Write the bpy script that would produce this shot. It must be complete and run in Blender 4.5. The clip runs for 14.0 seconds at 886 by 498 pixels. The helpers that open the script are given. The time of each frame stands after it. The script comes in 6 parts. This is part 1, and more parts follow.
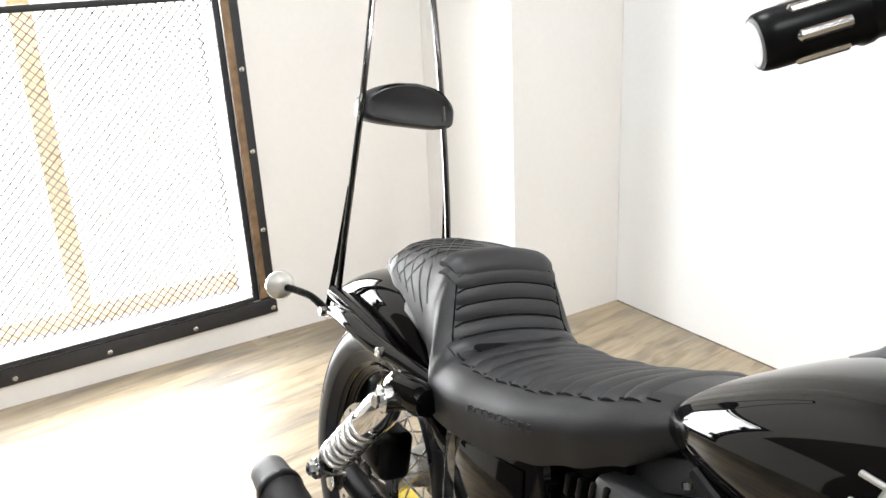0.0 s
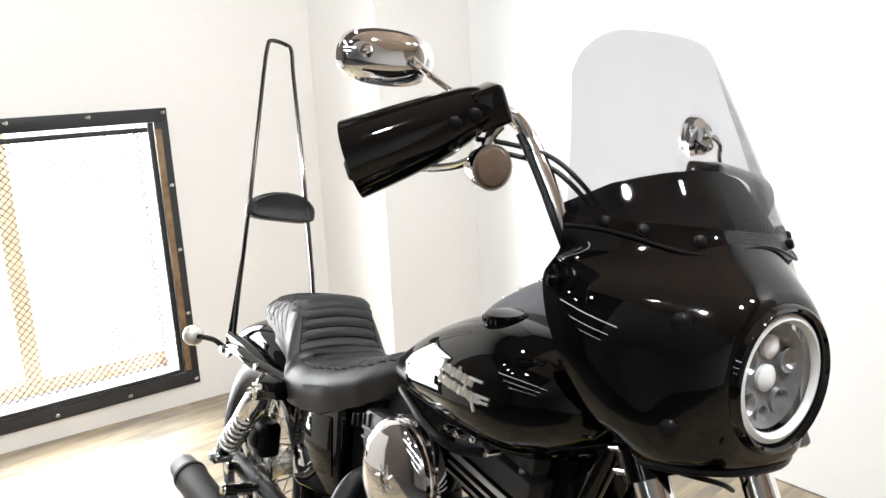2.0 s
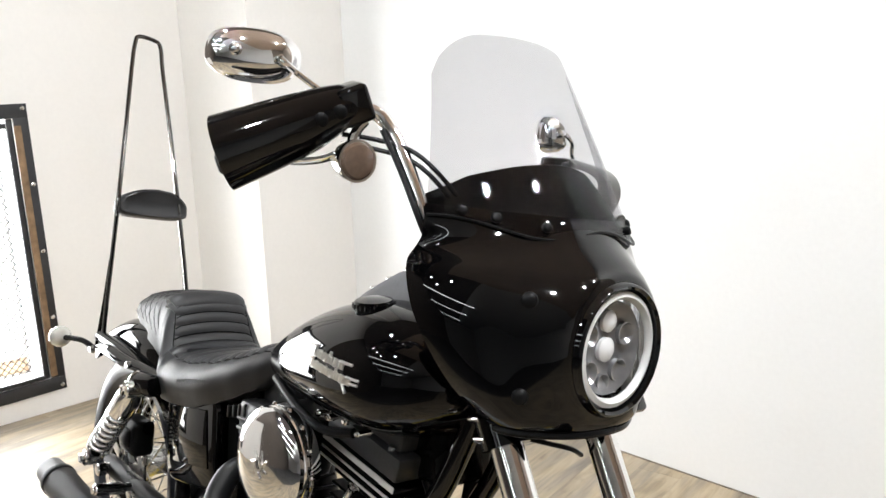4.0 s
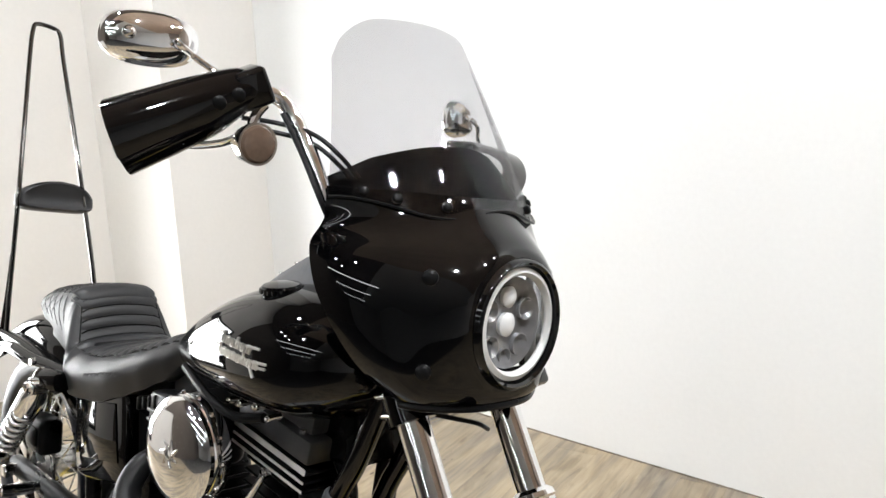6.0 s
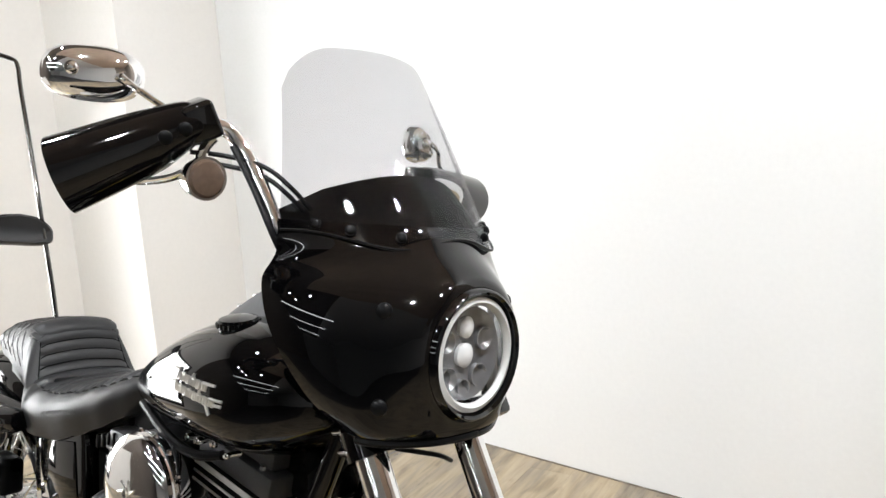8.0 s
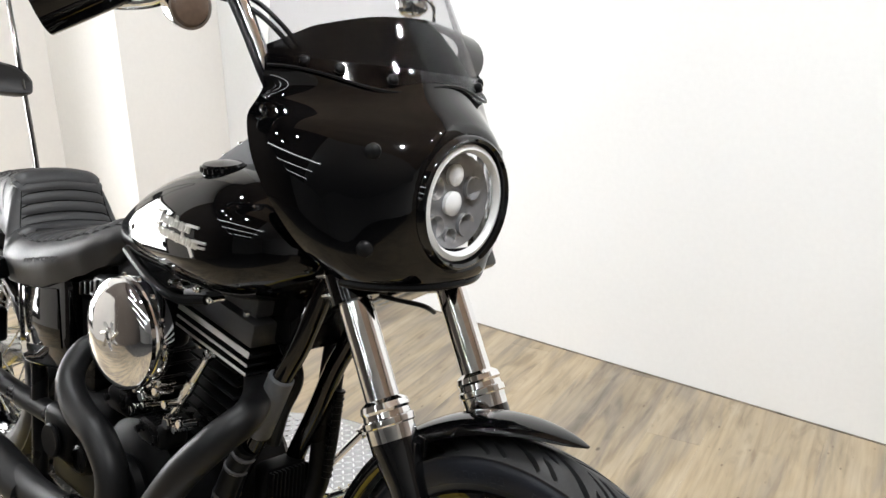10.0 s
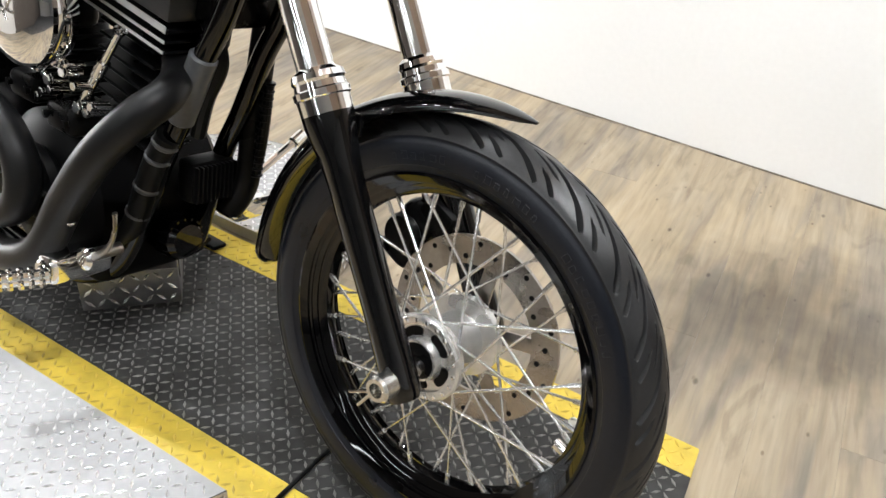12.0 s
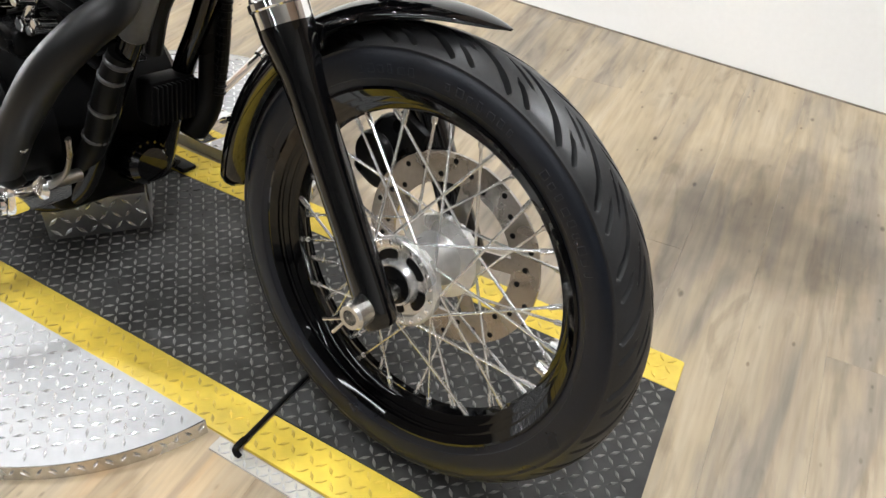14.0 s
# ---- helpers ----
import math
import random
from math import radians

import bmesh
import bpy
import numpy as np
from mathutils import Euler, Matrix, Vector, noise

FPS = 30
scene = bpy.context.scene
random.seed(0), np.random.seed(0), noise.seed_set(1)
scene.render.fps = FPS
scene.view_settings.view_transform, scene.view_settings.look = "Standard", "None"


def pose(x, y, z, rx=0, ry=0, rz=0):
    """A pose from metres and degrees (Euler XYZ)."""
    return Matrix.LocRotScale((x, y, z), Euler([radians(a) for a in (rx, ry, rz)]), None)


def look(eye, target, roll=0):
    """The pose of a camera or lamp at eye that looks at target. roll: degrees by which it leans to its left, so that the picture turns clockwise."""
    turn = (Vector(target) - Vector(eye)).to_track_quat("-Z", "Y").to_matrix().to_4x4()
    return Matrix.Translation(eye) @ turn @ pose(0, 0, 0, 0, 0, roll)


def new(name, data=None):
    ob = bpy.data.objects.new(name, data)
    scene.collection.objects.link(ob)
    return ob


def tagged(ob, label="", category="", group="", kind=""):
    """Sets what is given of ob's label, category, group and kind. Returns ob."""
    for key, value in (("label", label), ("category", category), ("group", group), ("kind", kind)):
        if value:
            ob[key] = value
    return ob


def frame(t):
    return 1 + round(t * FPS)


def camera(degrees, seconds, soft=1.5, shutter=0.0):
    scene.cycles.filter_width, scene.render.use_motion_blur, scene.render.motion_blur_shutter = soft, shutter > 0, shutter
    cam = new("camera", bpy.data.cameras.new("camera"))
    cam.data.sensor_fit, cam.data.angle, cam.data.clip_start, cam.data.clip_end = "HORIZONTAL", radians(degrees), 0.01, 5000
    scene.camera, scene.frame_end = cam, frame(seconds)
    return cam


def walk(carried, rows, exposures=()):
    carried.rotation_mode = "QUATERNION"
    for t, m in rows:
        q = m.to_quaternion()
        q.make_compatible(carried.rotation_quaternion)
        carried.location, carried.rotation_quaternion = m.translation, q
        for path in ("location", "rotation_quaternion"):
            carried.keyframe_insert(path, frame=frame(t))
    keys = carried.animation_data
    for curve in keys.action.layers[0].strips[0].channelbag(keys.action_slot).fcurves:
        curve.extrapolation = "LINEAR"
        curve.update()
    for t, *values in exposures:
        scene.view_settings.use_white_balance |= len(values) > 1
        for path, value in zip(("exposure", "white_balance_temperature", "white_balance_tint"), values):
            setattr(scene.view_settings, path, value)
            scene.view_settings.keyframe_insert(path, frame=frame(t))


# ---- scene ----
cam = camera(56.6, 14.0)
# seconds, eye, a point looked at, roll in degrees
EXPOSURES = [(0.0, 0.06), (6.0, -0.06), (9.5, -0.06), (11.0, 0.08), (12.5, 0.2), (14.0, 0.12)]
PATH = [
    (0, (-0.357, -0.536, 1.258), (-2.029, 0.363, 0.628), -2.6),
    (0.4, (-0.15, -0.554, 1.288), (-1.857, 0.303, 0.696), -3.5),
    (0.5, (-0.082, -0.541, 1.287), (-1.826, 0.274, 0.745), -3.3),
    (0.7, (0.041, -0.508, 1.279), (-1.737, 0.236, 0.745), -1.1),
    (1, (0.169, -0.475, 1.273), (-1.632, 0.2, 0.725), -1.1),
    (1.5, (0.313, -0.557, 1.276), (-1.389, 0.367, 0.776), -2.6),
    (2, (0.427, -0.714, 1.324), (-1.224, 0.35, 0.949), -2.9),
    (2.5, (0.482, -0.756, 1.361), (-1.136, 0.389, 1.097), -2.7),
    (3, (0.497, -0.756, 1.358), (-1.074, 0.454, 1.093), -2.6),
    (3.5, (0.497, -0.75, 1.334), (-1.026, 0.501, 0.99), -2.5),
    (6, (0.542, -0.738, 1.304), (-0.805, 0.682, 0.896), -2.3),
    (6.5, (0.544, -0.718, 1.314), (-0.781, 0.723, 0.905), -3.0),
    (7, (0.549, -0.703, 1.323), (-0.768, 0.756, 0.957), -3.5),
    (9.5, (0.559, -0.696, 1.288), (-0.73, 0.752, 0.798), -2.0),
    (10, (0.549, -0.697, 1.249), (-0.709, 0.728, 0.627), -0.9),
    (10.5, (0.543, -0.69, 1.21), (-0.666, 0.711, 0.452), -0.0),
    (11, (0.535, -0.682, 1.166), (-0.591, 0.705, 0.267), 1.4),
    (11.5, (0.53, -0.677, 1.129), (-0.527, 0.697, 0.131), 2.2),
    (12, (0.528, -0.675, 1.09), (-0.457, 0.666, -0.02), 3.7),
    (12.5, (0.526, -0.668, 1.056), (-0.407, 0.635, -0.14), 4.1),
    (13, (0.524, -0.667, 1.028), (-0.368, 0.598, -0.239), 4.3),
    (13.5, (0.523, -0.666, 1.018), (-0.321, 0.573, -0.306), 4.9),
    (14, (0.513, -0.626, 1.068), (-0.364, 0.637, -0.21), 3.0),
]
walk(cam, [(t, look(eye, target, roll)) for t, eye, target, roll in PATH], EXPOSURES)
LEAN_LEFT = 10.4      # the motorcycle rests on its side stand
ROOM_TURN = 4.2
RM = pose(0, 0, 0, 0, 0, ROOM_TURN)
BIKE = pose(0.004, -0.001, 0, -LEAN_LEFT) @ Matrix.Scale(1.005, 4)

# ---------------------------------------------------------------- light
world = bpy.data.worlds.new("sky")
scene.world = world
world.use_nodes = True
wn = world.node_tree.nodes
sky = wn.new("ShaderNodeTexSky")
sky.sky_type, sky.sun_disc = "NISHITA", False
sky.sun_elevation, sky.sun_rotation = radians(38), radians(250)
world.node_tree.links.new(sky.outputs[0], wn["Background"].inputs[0])
wn["Background"].inputs[1].default_value = 0.12


def area_lamp(name, m, sx, sy, watts, colour):
    d = bpy.data.lights.new(name, "AREA")
    d.shape, d.size, d.size_y, d.energy, d.color = "RECTANGLE", sx, sy, watts, colour
    ob = new(name, d)
    ob.matrix_world = m
    return ob


# ---------------------------------------------------------------- materials
def material(name, colour, rough=0.5, metal=0.0, grain=0.0, scale=40.0, bump=0.0, wear=0.0, coat=0.0, spec=0.5, blotch=3.0, per_object=0.0):
    """A principled surface with a fine grain, broad blotches, uneven gloss and relief."""
    m = bpy.data.materials.new(name)
    m.use_nodes = True
    nt = m.node_tree
    n, link = nt.nodes, nt.links.new
    p = n["Principled BSDF"]
    p.inputs["Roughness"].default_value, p.inputs["Metallic"].default_value = rough, metal
    p.inputs["Coat Weight"].default_value, p.inputs["Coat Roughness"].default_value = coat, 0.03
    p.inputs["Specular IOR Level"].default_value = spec
    tc = n.new("ShaderNodeTexCoord")
    fine, broad = n.new("ShaderNodeTexNoise"), n.new("ShaderNodeTexNoise")
    fine.inputs["Scale"].default_value, fine.inputs["Detail"].default_value = scale, 6
    broad.inputs["Scale"].default_value, broad.inputs["Detail"].default_value = blotch, 4
    link(tc.outputs["Object"], fine.inputs["Vector"])
    link(tc.outputs["Object"], broad.inputs["Vector"])
    add = n.new("ShaderNodeMath")
    add.operation = "ADD"
    link(fine.outputs[0], add.inputs[0])
    link(broad.outputs[0], add.inputs[1])
    mr = n.new("ShaderNodeMapRange")
    mr.inputs[1].default_value, mr.inputs[2].default_value = 0.6, 1.4
    mr.inputs[3].default_value, mr.inputs[4].default_value = 1 - grain, 1 + grain
    link(add.outputs[0], mr.inputs[0])
    mul = n.new("ShaderNodeVectorMath")
    mul.operation = "SCALE"
    mul.inputs[0].default_value = colour
    link(mr.outputs[0], mul.inputs["Scale"])
    last = mul.outputs[0]
    if per_object:
        oi, mr2, mul2 = n.new("ShaderNodeObjectInfo"), n.new("ShaderNodeMapRange"), n.new("ShaderNodeVectorMath")
        mr2.inputs[3].default_value, mr2.inputs[4].default_value = 1 - per_object, 1 + per_object
        mul2.operation = "SCALE"
        link(oi.outputs["Random"], mr2.inputs[0])
        link(last, mul2.inputs[0])
        link(mr2.outputs[0], mul2.inputs["Scale"])
        last = mul2.outputs[0]
    link(last, p.inputs["Base Color"])
    if wear:
        mr3 = n.new("ShaderNodeMapRange")
        mr3.inputs[1].default_value, mr3.inputs[2].default_value = 0.35, 0.7
        mr3.inputs[3].default_value, mr3.inputs[4].default_value = max(0.0, rough - wear), min(1.0, rough + wear)
        link(broad.outputs[0], mr3.inputs[0])
        link(mr3.outputs[0], p.inputs["Roughness"])
    if bump:
        b = n.new("ShaderNodeBump")
        b.inputs["Strength"].default_value, b.inputs["Distance"].default_value = 0.6, bump
        link(fine.outputs[0], b.inputs["Height"])
        link(b.outputs[0], p.inputs["Normal"])
    return m


def glow(name, colour, strength):
    m = bpy.data.materials.new(name)
    m.use_nodes = True
    p = m.node_tree.nodes["Principled BSDF"]
    p.inputs["Base Color"].default_value = (*colour, 1)
    p.inputs["Emission Color"].default_value = (*colour, 1)
    p.inputs["Emission Strength"].default_value = strength
    return m


def clear(name, colour, rough=0.0):
    """Clear or smoked sheet: part see-through, part glossy."""
    m = bpy.data.materials.new(name)
    m.use_nodes = True
    nt = m.node_tree
    n, link = nt.nodes, nt.links.new
    n.remove(n["Principled BSDF"])
    t, g, mix, lw, pw, mr = (n.new(k) for k in ("ShaderNodeBsdfTransparent", "ShaderNodeBsdfGlossy", "ShaderNodeMixShader", "ShaderNodeLayerWeight", "ShaderNodeMath", "ShaderNodeMapRange"))
    t.inputs[0].default_value = (*colour, 1)
    g.inputs["Roughness"].default_value = rough
    lw.inputs[0].default_value = 0.5
    pw.operation, pw.inputs[1].default_value = "POWER", 4.0
    mr.inputs[3].default_value, mr.inputs[4].default_value = 0.016, 0.20
    link(lw.outputs["Facing"], pw.inputs[0])
    link(pw.outputs[0], mr.inputs[0])
    link(mr.outputs[0], mix.inputs[0])
    link(t.outputs[0], mix.inputs[1])
    link(g.outputs[0], mix.inputs[2])
    link(mix.outputs[0], n["Material Output"].inputs[0])
    return m


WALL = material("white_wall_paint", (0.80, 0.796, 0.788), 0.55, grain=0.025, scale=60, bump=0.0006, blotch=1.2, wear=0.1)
# a slightly warmer tone than WALL, for the window wall and pier
CREAM = material("warm_white_wall", (0.795, 0.770, 0.735), 0.55, grain=0.025, scale=60, bump=0.0006, blotch=1.2, wear=0.1)
# unseen ceiling tones, set for what the gloss paint and chrome reflect
PALECEIL = material("brown_reflection_ceiling", (0.66, 0.525, 0.425), 0.8, grain=0.15)
DARKCEIL = material("dark_reflection_tone", (0.115, 0.094, 0.079), 0.8, grain=0.15)
# tone of unseen walls, set for the reflections in the gloss paint
DARKWALL = material("brown_reflection_wall", (0.27, 0.225, 0.19), 0.6, grain=0.08, blotch=1.5)
PALEWALL = material("pale_wall_paint", (0.58, 0.56, 0.53), 0.6, grain=0.04, blotch=1.5)
GLOSS = material("gloss_black_paint", (0.0012, 0.0012, 0.0014), 0.035, spec=0.41, grain=0.1, wear=0.025, blotch=6)
SATIN = material("satin_black_metal", (0.0045, 0.0045, 0.0048), 0.34, spec=0.09, grain=0.25, scale=90, wear=0.12, blotch=9)
WRINKLE = material("wrinkle_black_casing", (0.003, 0.003, 0.0032), 0.45, spec=0.07, grain=0.3, scale=300, bump=0.0004, wear=0.1)
CERAMIC = material("matt_black_exhaust_coat", (0.0058, 0.0058, 0.0062), 0.45, spec=0.25, grain=0.2, scale=260, bump=0.0002, wear=0.08, blotch=7)
CHROME = material("chrome", (0.90, 0.90, 0.905), 0.05, metal=1.0, grain=0.04, wear=0.035, blotch=8)
ALLOY = material("polished_alloy", (0.62, 0.61, 0.59), 0.24, metal=1.0, grain=0.15, scale=120, wear=0.1, blotch=12)
HUB = material("bright_hub_alloy", (0.68, 0.675, 0.66), 0.30, metal=0.75, grain=0.12, scale=90, wear=0.08)
GREY_CAST = material("grey_rocker_paint", (0.045, 0.045, 0.047), 0.34, spec=0.4, grain=0.15, scale=200, wear=0.1)
BARE = material("bare_aluminium_edge", (0.72, 0.72, 0.71), 0.4, metal=0.4, grain=0.1)
SPOKE = material("stainless_spoke", (0.82, 0.82, 0.81), 0.26, metal=0.85, grain=0.08)
STEEL = material("brake_steel", (0.36, 0.335, 0.31), 0.30, metal=1.0, grain=0.12, scale=160, wear=0.08, blotch=14)
TREAD_RUBBER = material("dusty_tread_rubber", (0.0115, 0.0117, 0.0125), 0.44, spec=0.42, grain=0.3, scale=240, bump=0.0003, wear=0.14, blotch=14)
RUBBER = material("tyre_rubber", (0.0062, 0.0075, 0.0115), 0.38, spec=0.34, grain=0.25, scale=200, bump=0.0003, wear=0.12, blotch=10)
LEATHER = material("black_seat_vinyl", (0.0175, 0.0175, 0.0188), 0.47, spec=0.42, grain=0.25, scale=420, bump=0.0006, wear=0.06, blotch=8)
STITCH = material("seat_thread", (0.004, 0.004, 0.004), 0.8, spec=0.1)
PRINT = material("debossed_lettering", (0.006, 0.006, 0.007), 0.55)
BADGE = material("silver_tank_badge", (0.55, 0.54, 0.52), 0.3, metal=0.85, grain=0.06)
CONSOLE_GREY = material("satin_grey_console", (0.085, 0.087, 0.093), 0.38, spec=0.4, grain=0.15, scale=120, wear=0.08)
PLASTIC = material("black_plastic", (0.005, 0.005, 0.0054), 0.35, spec=0.13, grain=0.2, scale=200)
SLIDER = material("gloss_black_slider_paint", (0.0015, 0.0015, 0.0017), 0.09, spec=0.45, grain=0.1, wear=0.03, blotch=9, coat=0.35)
INNER = material("smooth_black_panel", (0.0025, 0.0022, 0.002), 0.5, spec=0.06)
LENS = clear("clear_lens", (0.92, 0.92, 0.92))
SMOKE = clear("smoked_screen", (0.80, 0.80, 0.81))
WHITE_RING = material("white_lamp_ring", (0.66, 0.66, 0.65), 0.3, grain=0.03)
RED = material("red_plastic", (0.5, 0.02, 0.015), 0.3)
DECK = material("black_deck_paint", (0.034, 0.0335, 0.0325), 0.5, spec=0.2, grain=0.5, scale=30, bump=0.0008, wear=0.15, blotch=14)
TREADS = material("worn_black_tread", (0.20, 0.195, 0.185), 0.36, metal=0.5, spec=0.35, grain=0.7, scale=22, wear=0.12, blotch=20)
YELLOW_WORN = material("worn_yellow_tread", (0.56, 0.405, 0.06), 0.5, grain=0.6, scale=16, wear=0.12, blotch=12)
YELLOW = material("yellow_safety_paint", (0.62, 0.455, 0.055), 0.62, grain=0.25, scale=26, bump=0.0008, wear=0.12, blotch=10)
PALE_EDGE = material("pale_edge_strip", (0.42, 0.40, 0.36), 0.5, grain=0.25, scale=30)
# tread plate with the shade under the engine put into its colour
SHADED_PLATE = material("shaded_tread_plate", (0.34, 0.34, 0.34), 0.38, metal=0.75, grain=0.25, scale=40, wear=0.12)
MARK_BRIGHT = material("polished_tread_mark", (0.80, 0.80, 0.80), 0.30, metal=0.75, grain=0.2, scale=50, wear=0.12)
PLATE = material("bright_tread_plate", (0.43, 0.43, 0.435), 0.52, metal=0.4, grain=0.14, scale=50, wear=0.1, blotch=5)
FRAME_STEEL = material("dark_steel_bar", (0.018, 0.018, 0.020), 0.45, grain=0.3, scale=40, wear=0.12, bump=0.0005)
RUST = material("rusty_brown_timber", (0.20, 0.125, 0.065), 0.7, grain=0.5, scale=30, bump=0.001, blotch=9)
TIMBER = material("pale_orange_timber", (0.86, 0.61, 0.40), 0.6, grain=0.2, scale=25)
MIRROR = material("mirror_glass", (0.85, 0.85, 0.85), 0.01, metal=1.0)


PATCH = (0.27 + 0.16, 0.97 + 0.16, 0.154)      # a broad darker patch
BARE_SPOT = (-0.15 + 0.16, -0.37 + 0.16, 0.154)  # worn pale and orange beside the lift


def plank_material():
    """Tan vinyl planks with long grey streaks, fine grain and small dark knots."""
    m = material("oak_vinyl_plank", (0.44, 0.35, 0.22), 0.46, wear=0.10, blotch=5)
    nt = m.node_tree
    n, link = nt.nodes, nt.links.new
    p = n["Principled BSDF"]
    geo, oi, turn = n.new("ShaderNodeNewGeometry"), n.new("ShaderNodeObjectInfo"), n.new("ShaderNodeVectorRotate")
    turn.rotation_type = "Z_AXIS"
    turn.inputs["Angle"].default_value = -radians(97 + ROOM_TURN)
    m9, comb, shift = n.new("ShaderNodeMath"), n.new("ShaderNodeCombineXYZ"), n.new("ShaderNodeVectorMath")
    m9.operation, m9.inputs[1].default_value = "MULTIPLY", 0.35
    shift.operation = "ADD"
    link(oi.outputs["Random"], m9.inputs[0])
    link(m9.outputs[0], comb.inputs[0])
    link(geo.outputs["Position"], turn.inputs["Vector"])
    link(turn.outputs[0], shift.inputs[0])
    link(comb.outputs[0], shift.inputs[1])

    def noise(sx, sy, detail, twist=0.0):
        mp, tx = n.new("ShaderNodeMapping"), n.new("ShaderNodeTexNoise")
        mp.inputs["Scale"].default_value = (sx, sy, 1)
        tx.inputs["Scale"].default_value, tx.inputs["Detail"].default_value, tx.inputs["Distortion"].default_value = 1.0, detail, twist
        link(shift.outputs[0], mp.inputs[0])
        link(mp.outputs[0], tx.inputs["Vector"])
        return tx.outputs[0]

    def ramp(src, stops):
        r = n.new("ShaderNodeValToRGB")
        e = r.color_ramp.elements
        e[0].position, e[0].color = stops[0][0], (*stops[0][1], 1)
        e[1].position, e[1].color = stops[-1][0], (*stops[-1][1], 1)
        for pos, col in stops[1:-1]:
            e.new(pos).color = (*col, 1)
        link(src, r.inputs[0])
        return r.outputs[0]

    def times(x, y):
        v = n.new("ShaderNodeVectorMath")
        v.operation = "MULTIPLY"
        link(x, v.inputs[0])
        link(y, v.inputs[1])
        return v.outputs[0]

    streak = ramp(noise(1.5, 10, 6, 0.9), [(0.30, (0.225, 0.194, 0.156)), (0.42, (0.315, 0.264, 0.200)), (0.52, (0.405, 0.328, 0.224)), (0.72, (0.465, 0.388, 0.283))])
    fine = ramp(noise(6, 80, 9), [(0.30, (0.84, 0.83, 0.82)), (0.50, (0.98, 0.975, 0.97)), (0.66, (1.07, 1.06, 1.05))])
    vein = ramp(noise(2.4, 34, 8, 0.5), [(0.34, (0.85, 0.835, 0.82)), (0.45, (1.0, 1.0, 1.0)), (0.60, (1.0, 1.0, 1.0)), (0.70, (1.06, 1.04, 1.0))])
    smudge = ramp(noise(4.5, 17, 7, 1.0), [(0.33, (0.74, 0.73, 0.72)), (0.46, (1.0, 1.0, 1.0))])
    cloud = ramp(noise(1.3, 2.6, 5, 0.6), [(0.33, (0.60, 0.59, 0.58)), (0.47, (0.95, 0.95, 0.96)), (0.60, (1.04, 1.02, 0.98))])
    col = times(times(times(times(streak, fine), vein), smudge), cloud)
    for sx, sy, near, far, dark in ((7.0, 14.0, 0.05, 0.10, (0.26, 0.23, 0.20)), (14.0, 30.0, 0.05, 0.12, (0.52, 0.48, 0.43))):
        mp, vo = n.new("ShaderNodeMapping"), n.new("ShaderNodeTexVoronoi")
        mp.inputs["Scale"].default_value = (sx, sy, 1)
        vo.inputs["Scale"].default_value = 1.0
        link(shift.outputs[0], mp.inputs[0])
        link(mp.outputs[0], vo.inputs["Vector"])
        specks = ramp(vo.outputs["Distance"], [(near, dark), (far, (1, 1, 1))])
        keep = ramp(noise(2.5, 4.0, 3), [(0.50, (0, 0, 0)), (0.58, (1, 1, 1))])
        mixed = n.new("ShaderNodeMix")
        mixed.data_type = "RGBA"
        mixed.inputs[6].default_value = (1, 1, 1, 1)
        link(keep, mixed.inputs[0])
        link(specks, mixed.inputs[7])
        col = times(col, mixed.outputs[2])
    # one broad darker patch with a ragged edge near the wall
    where, wobble, far, worn = (n.new(k) for k in ("ShaderNodeVectorMath", "ShaderNodeVectorMath", "ShaderNodeVectorMath", "ShaderNodeTexNoise"))
    worn.inputs["Scale"].default_value, worn.inputs["Detail"].default_value = 9.0, 7
    link(geo.outputs["Position"], worn.inputs["Vector"])
    wobble.operation, wobble.inputs["Scale"].default_value = "SCALE", 0.32
    link(worn.outputs["Color"], wobble.inputs[0])
    where.operation = "ADD"
    link(geo.outputs["Position"], where.inputs[0])
    link(wobble.outputs[0], where.inputs[1])
    far.operation, far.inputs[1].default_value = "DISTANCE", PATCH
    link(where.outputs[0], far.inputs[0])
    col = times(col, ramp(far.outputs["Value"], [(0.03, (0.40, 0.385, 0.37)), (0.17, (0.62, 0.61, 0.60)), (0.33, (1, 1, 1))]))
    near_lift = n.new("ShaderNodeVectorMath")
    near_lift.operation, near_lift.inputs[1].default_value = "DISTANCE", BARE_SPOT
    link(where.outputs[0], near_lift.inputs[0])
    worn_tone = ramp(noise(5.0, 12.0, 5, 0.8), [(0.40, (1.32, 1.26, 1.16)), (0.52, (1.22, 1.12, 1.0)), (0.60, (1.26, 1.02, 0.80))])
    keep = ramp(near_lift.outputs["Value"], [(0.10, (1, 1, 1)), (0.26, (0, 0, 0))])
    mixed = n.new("ShaderNodeMix")
    mixed.data_type = "RGBA"
    mixed.inputs[6].default_value = (1, 1, 1, 1)
    link(keep, mixed.inputs[0])
    link(worn_tone, mixed.inputs[7])
    col = times(col, mixed.outputs[2])
    mr, sc = n.new("ShaderNodeMapRange"), n.new("ShaderNodeVectorMath")
    mr.inputs[3].default_value, mr.inputs[4].default_value = 0.80, 0.89
    sc.operation = "SCALE"
    link(oi.outputs["Random"], mr.inputs[0])
    link(col, sc.inputs[0])
    link(mr.outputs[0], sc.inputs["Scale"])
    link(sc.outputs[0], p.inputs["Base Color"])
    bp = n.new("ShaderNodeBump")
    bp.inputs["Strength"].default_value, bp.inputs["Distance"].default_value = 0.3, 0.0005
    link(fine, bp.inputs["Height"])
    link(bp.outputs[0], p.inputs["Normal"])
    return m


PLANK = plank_material()
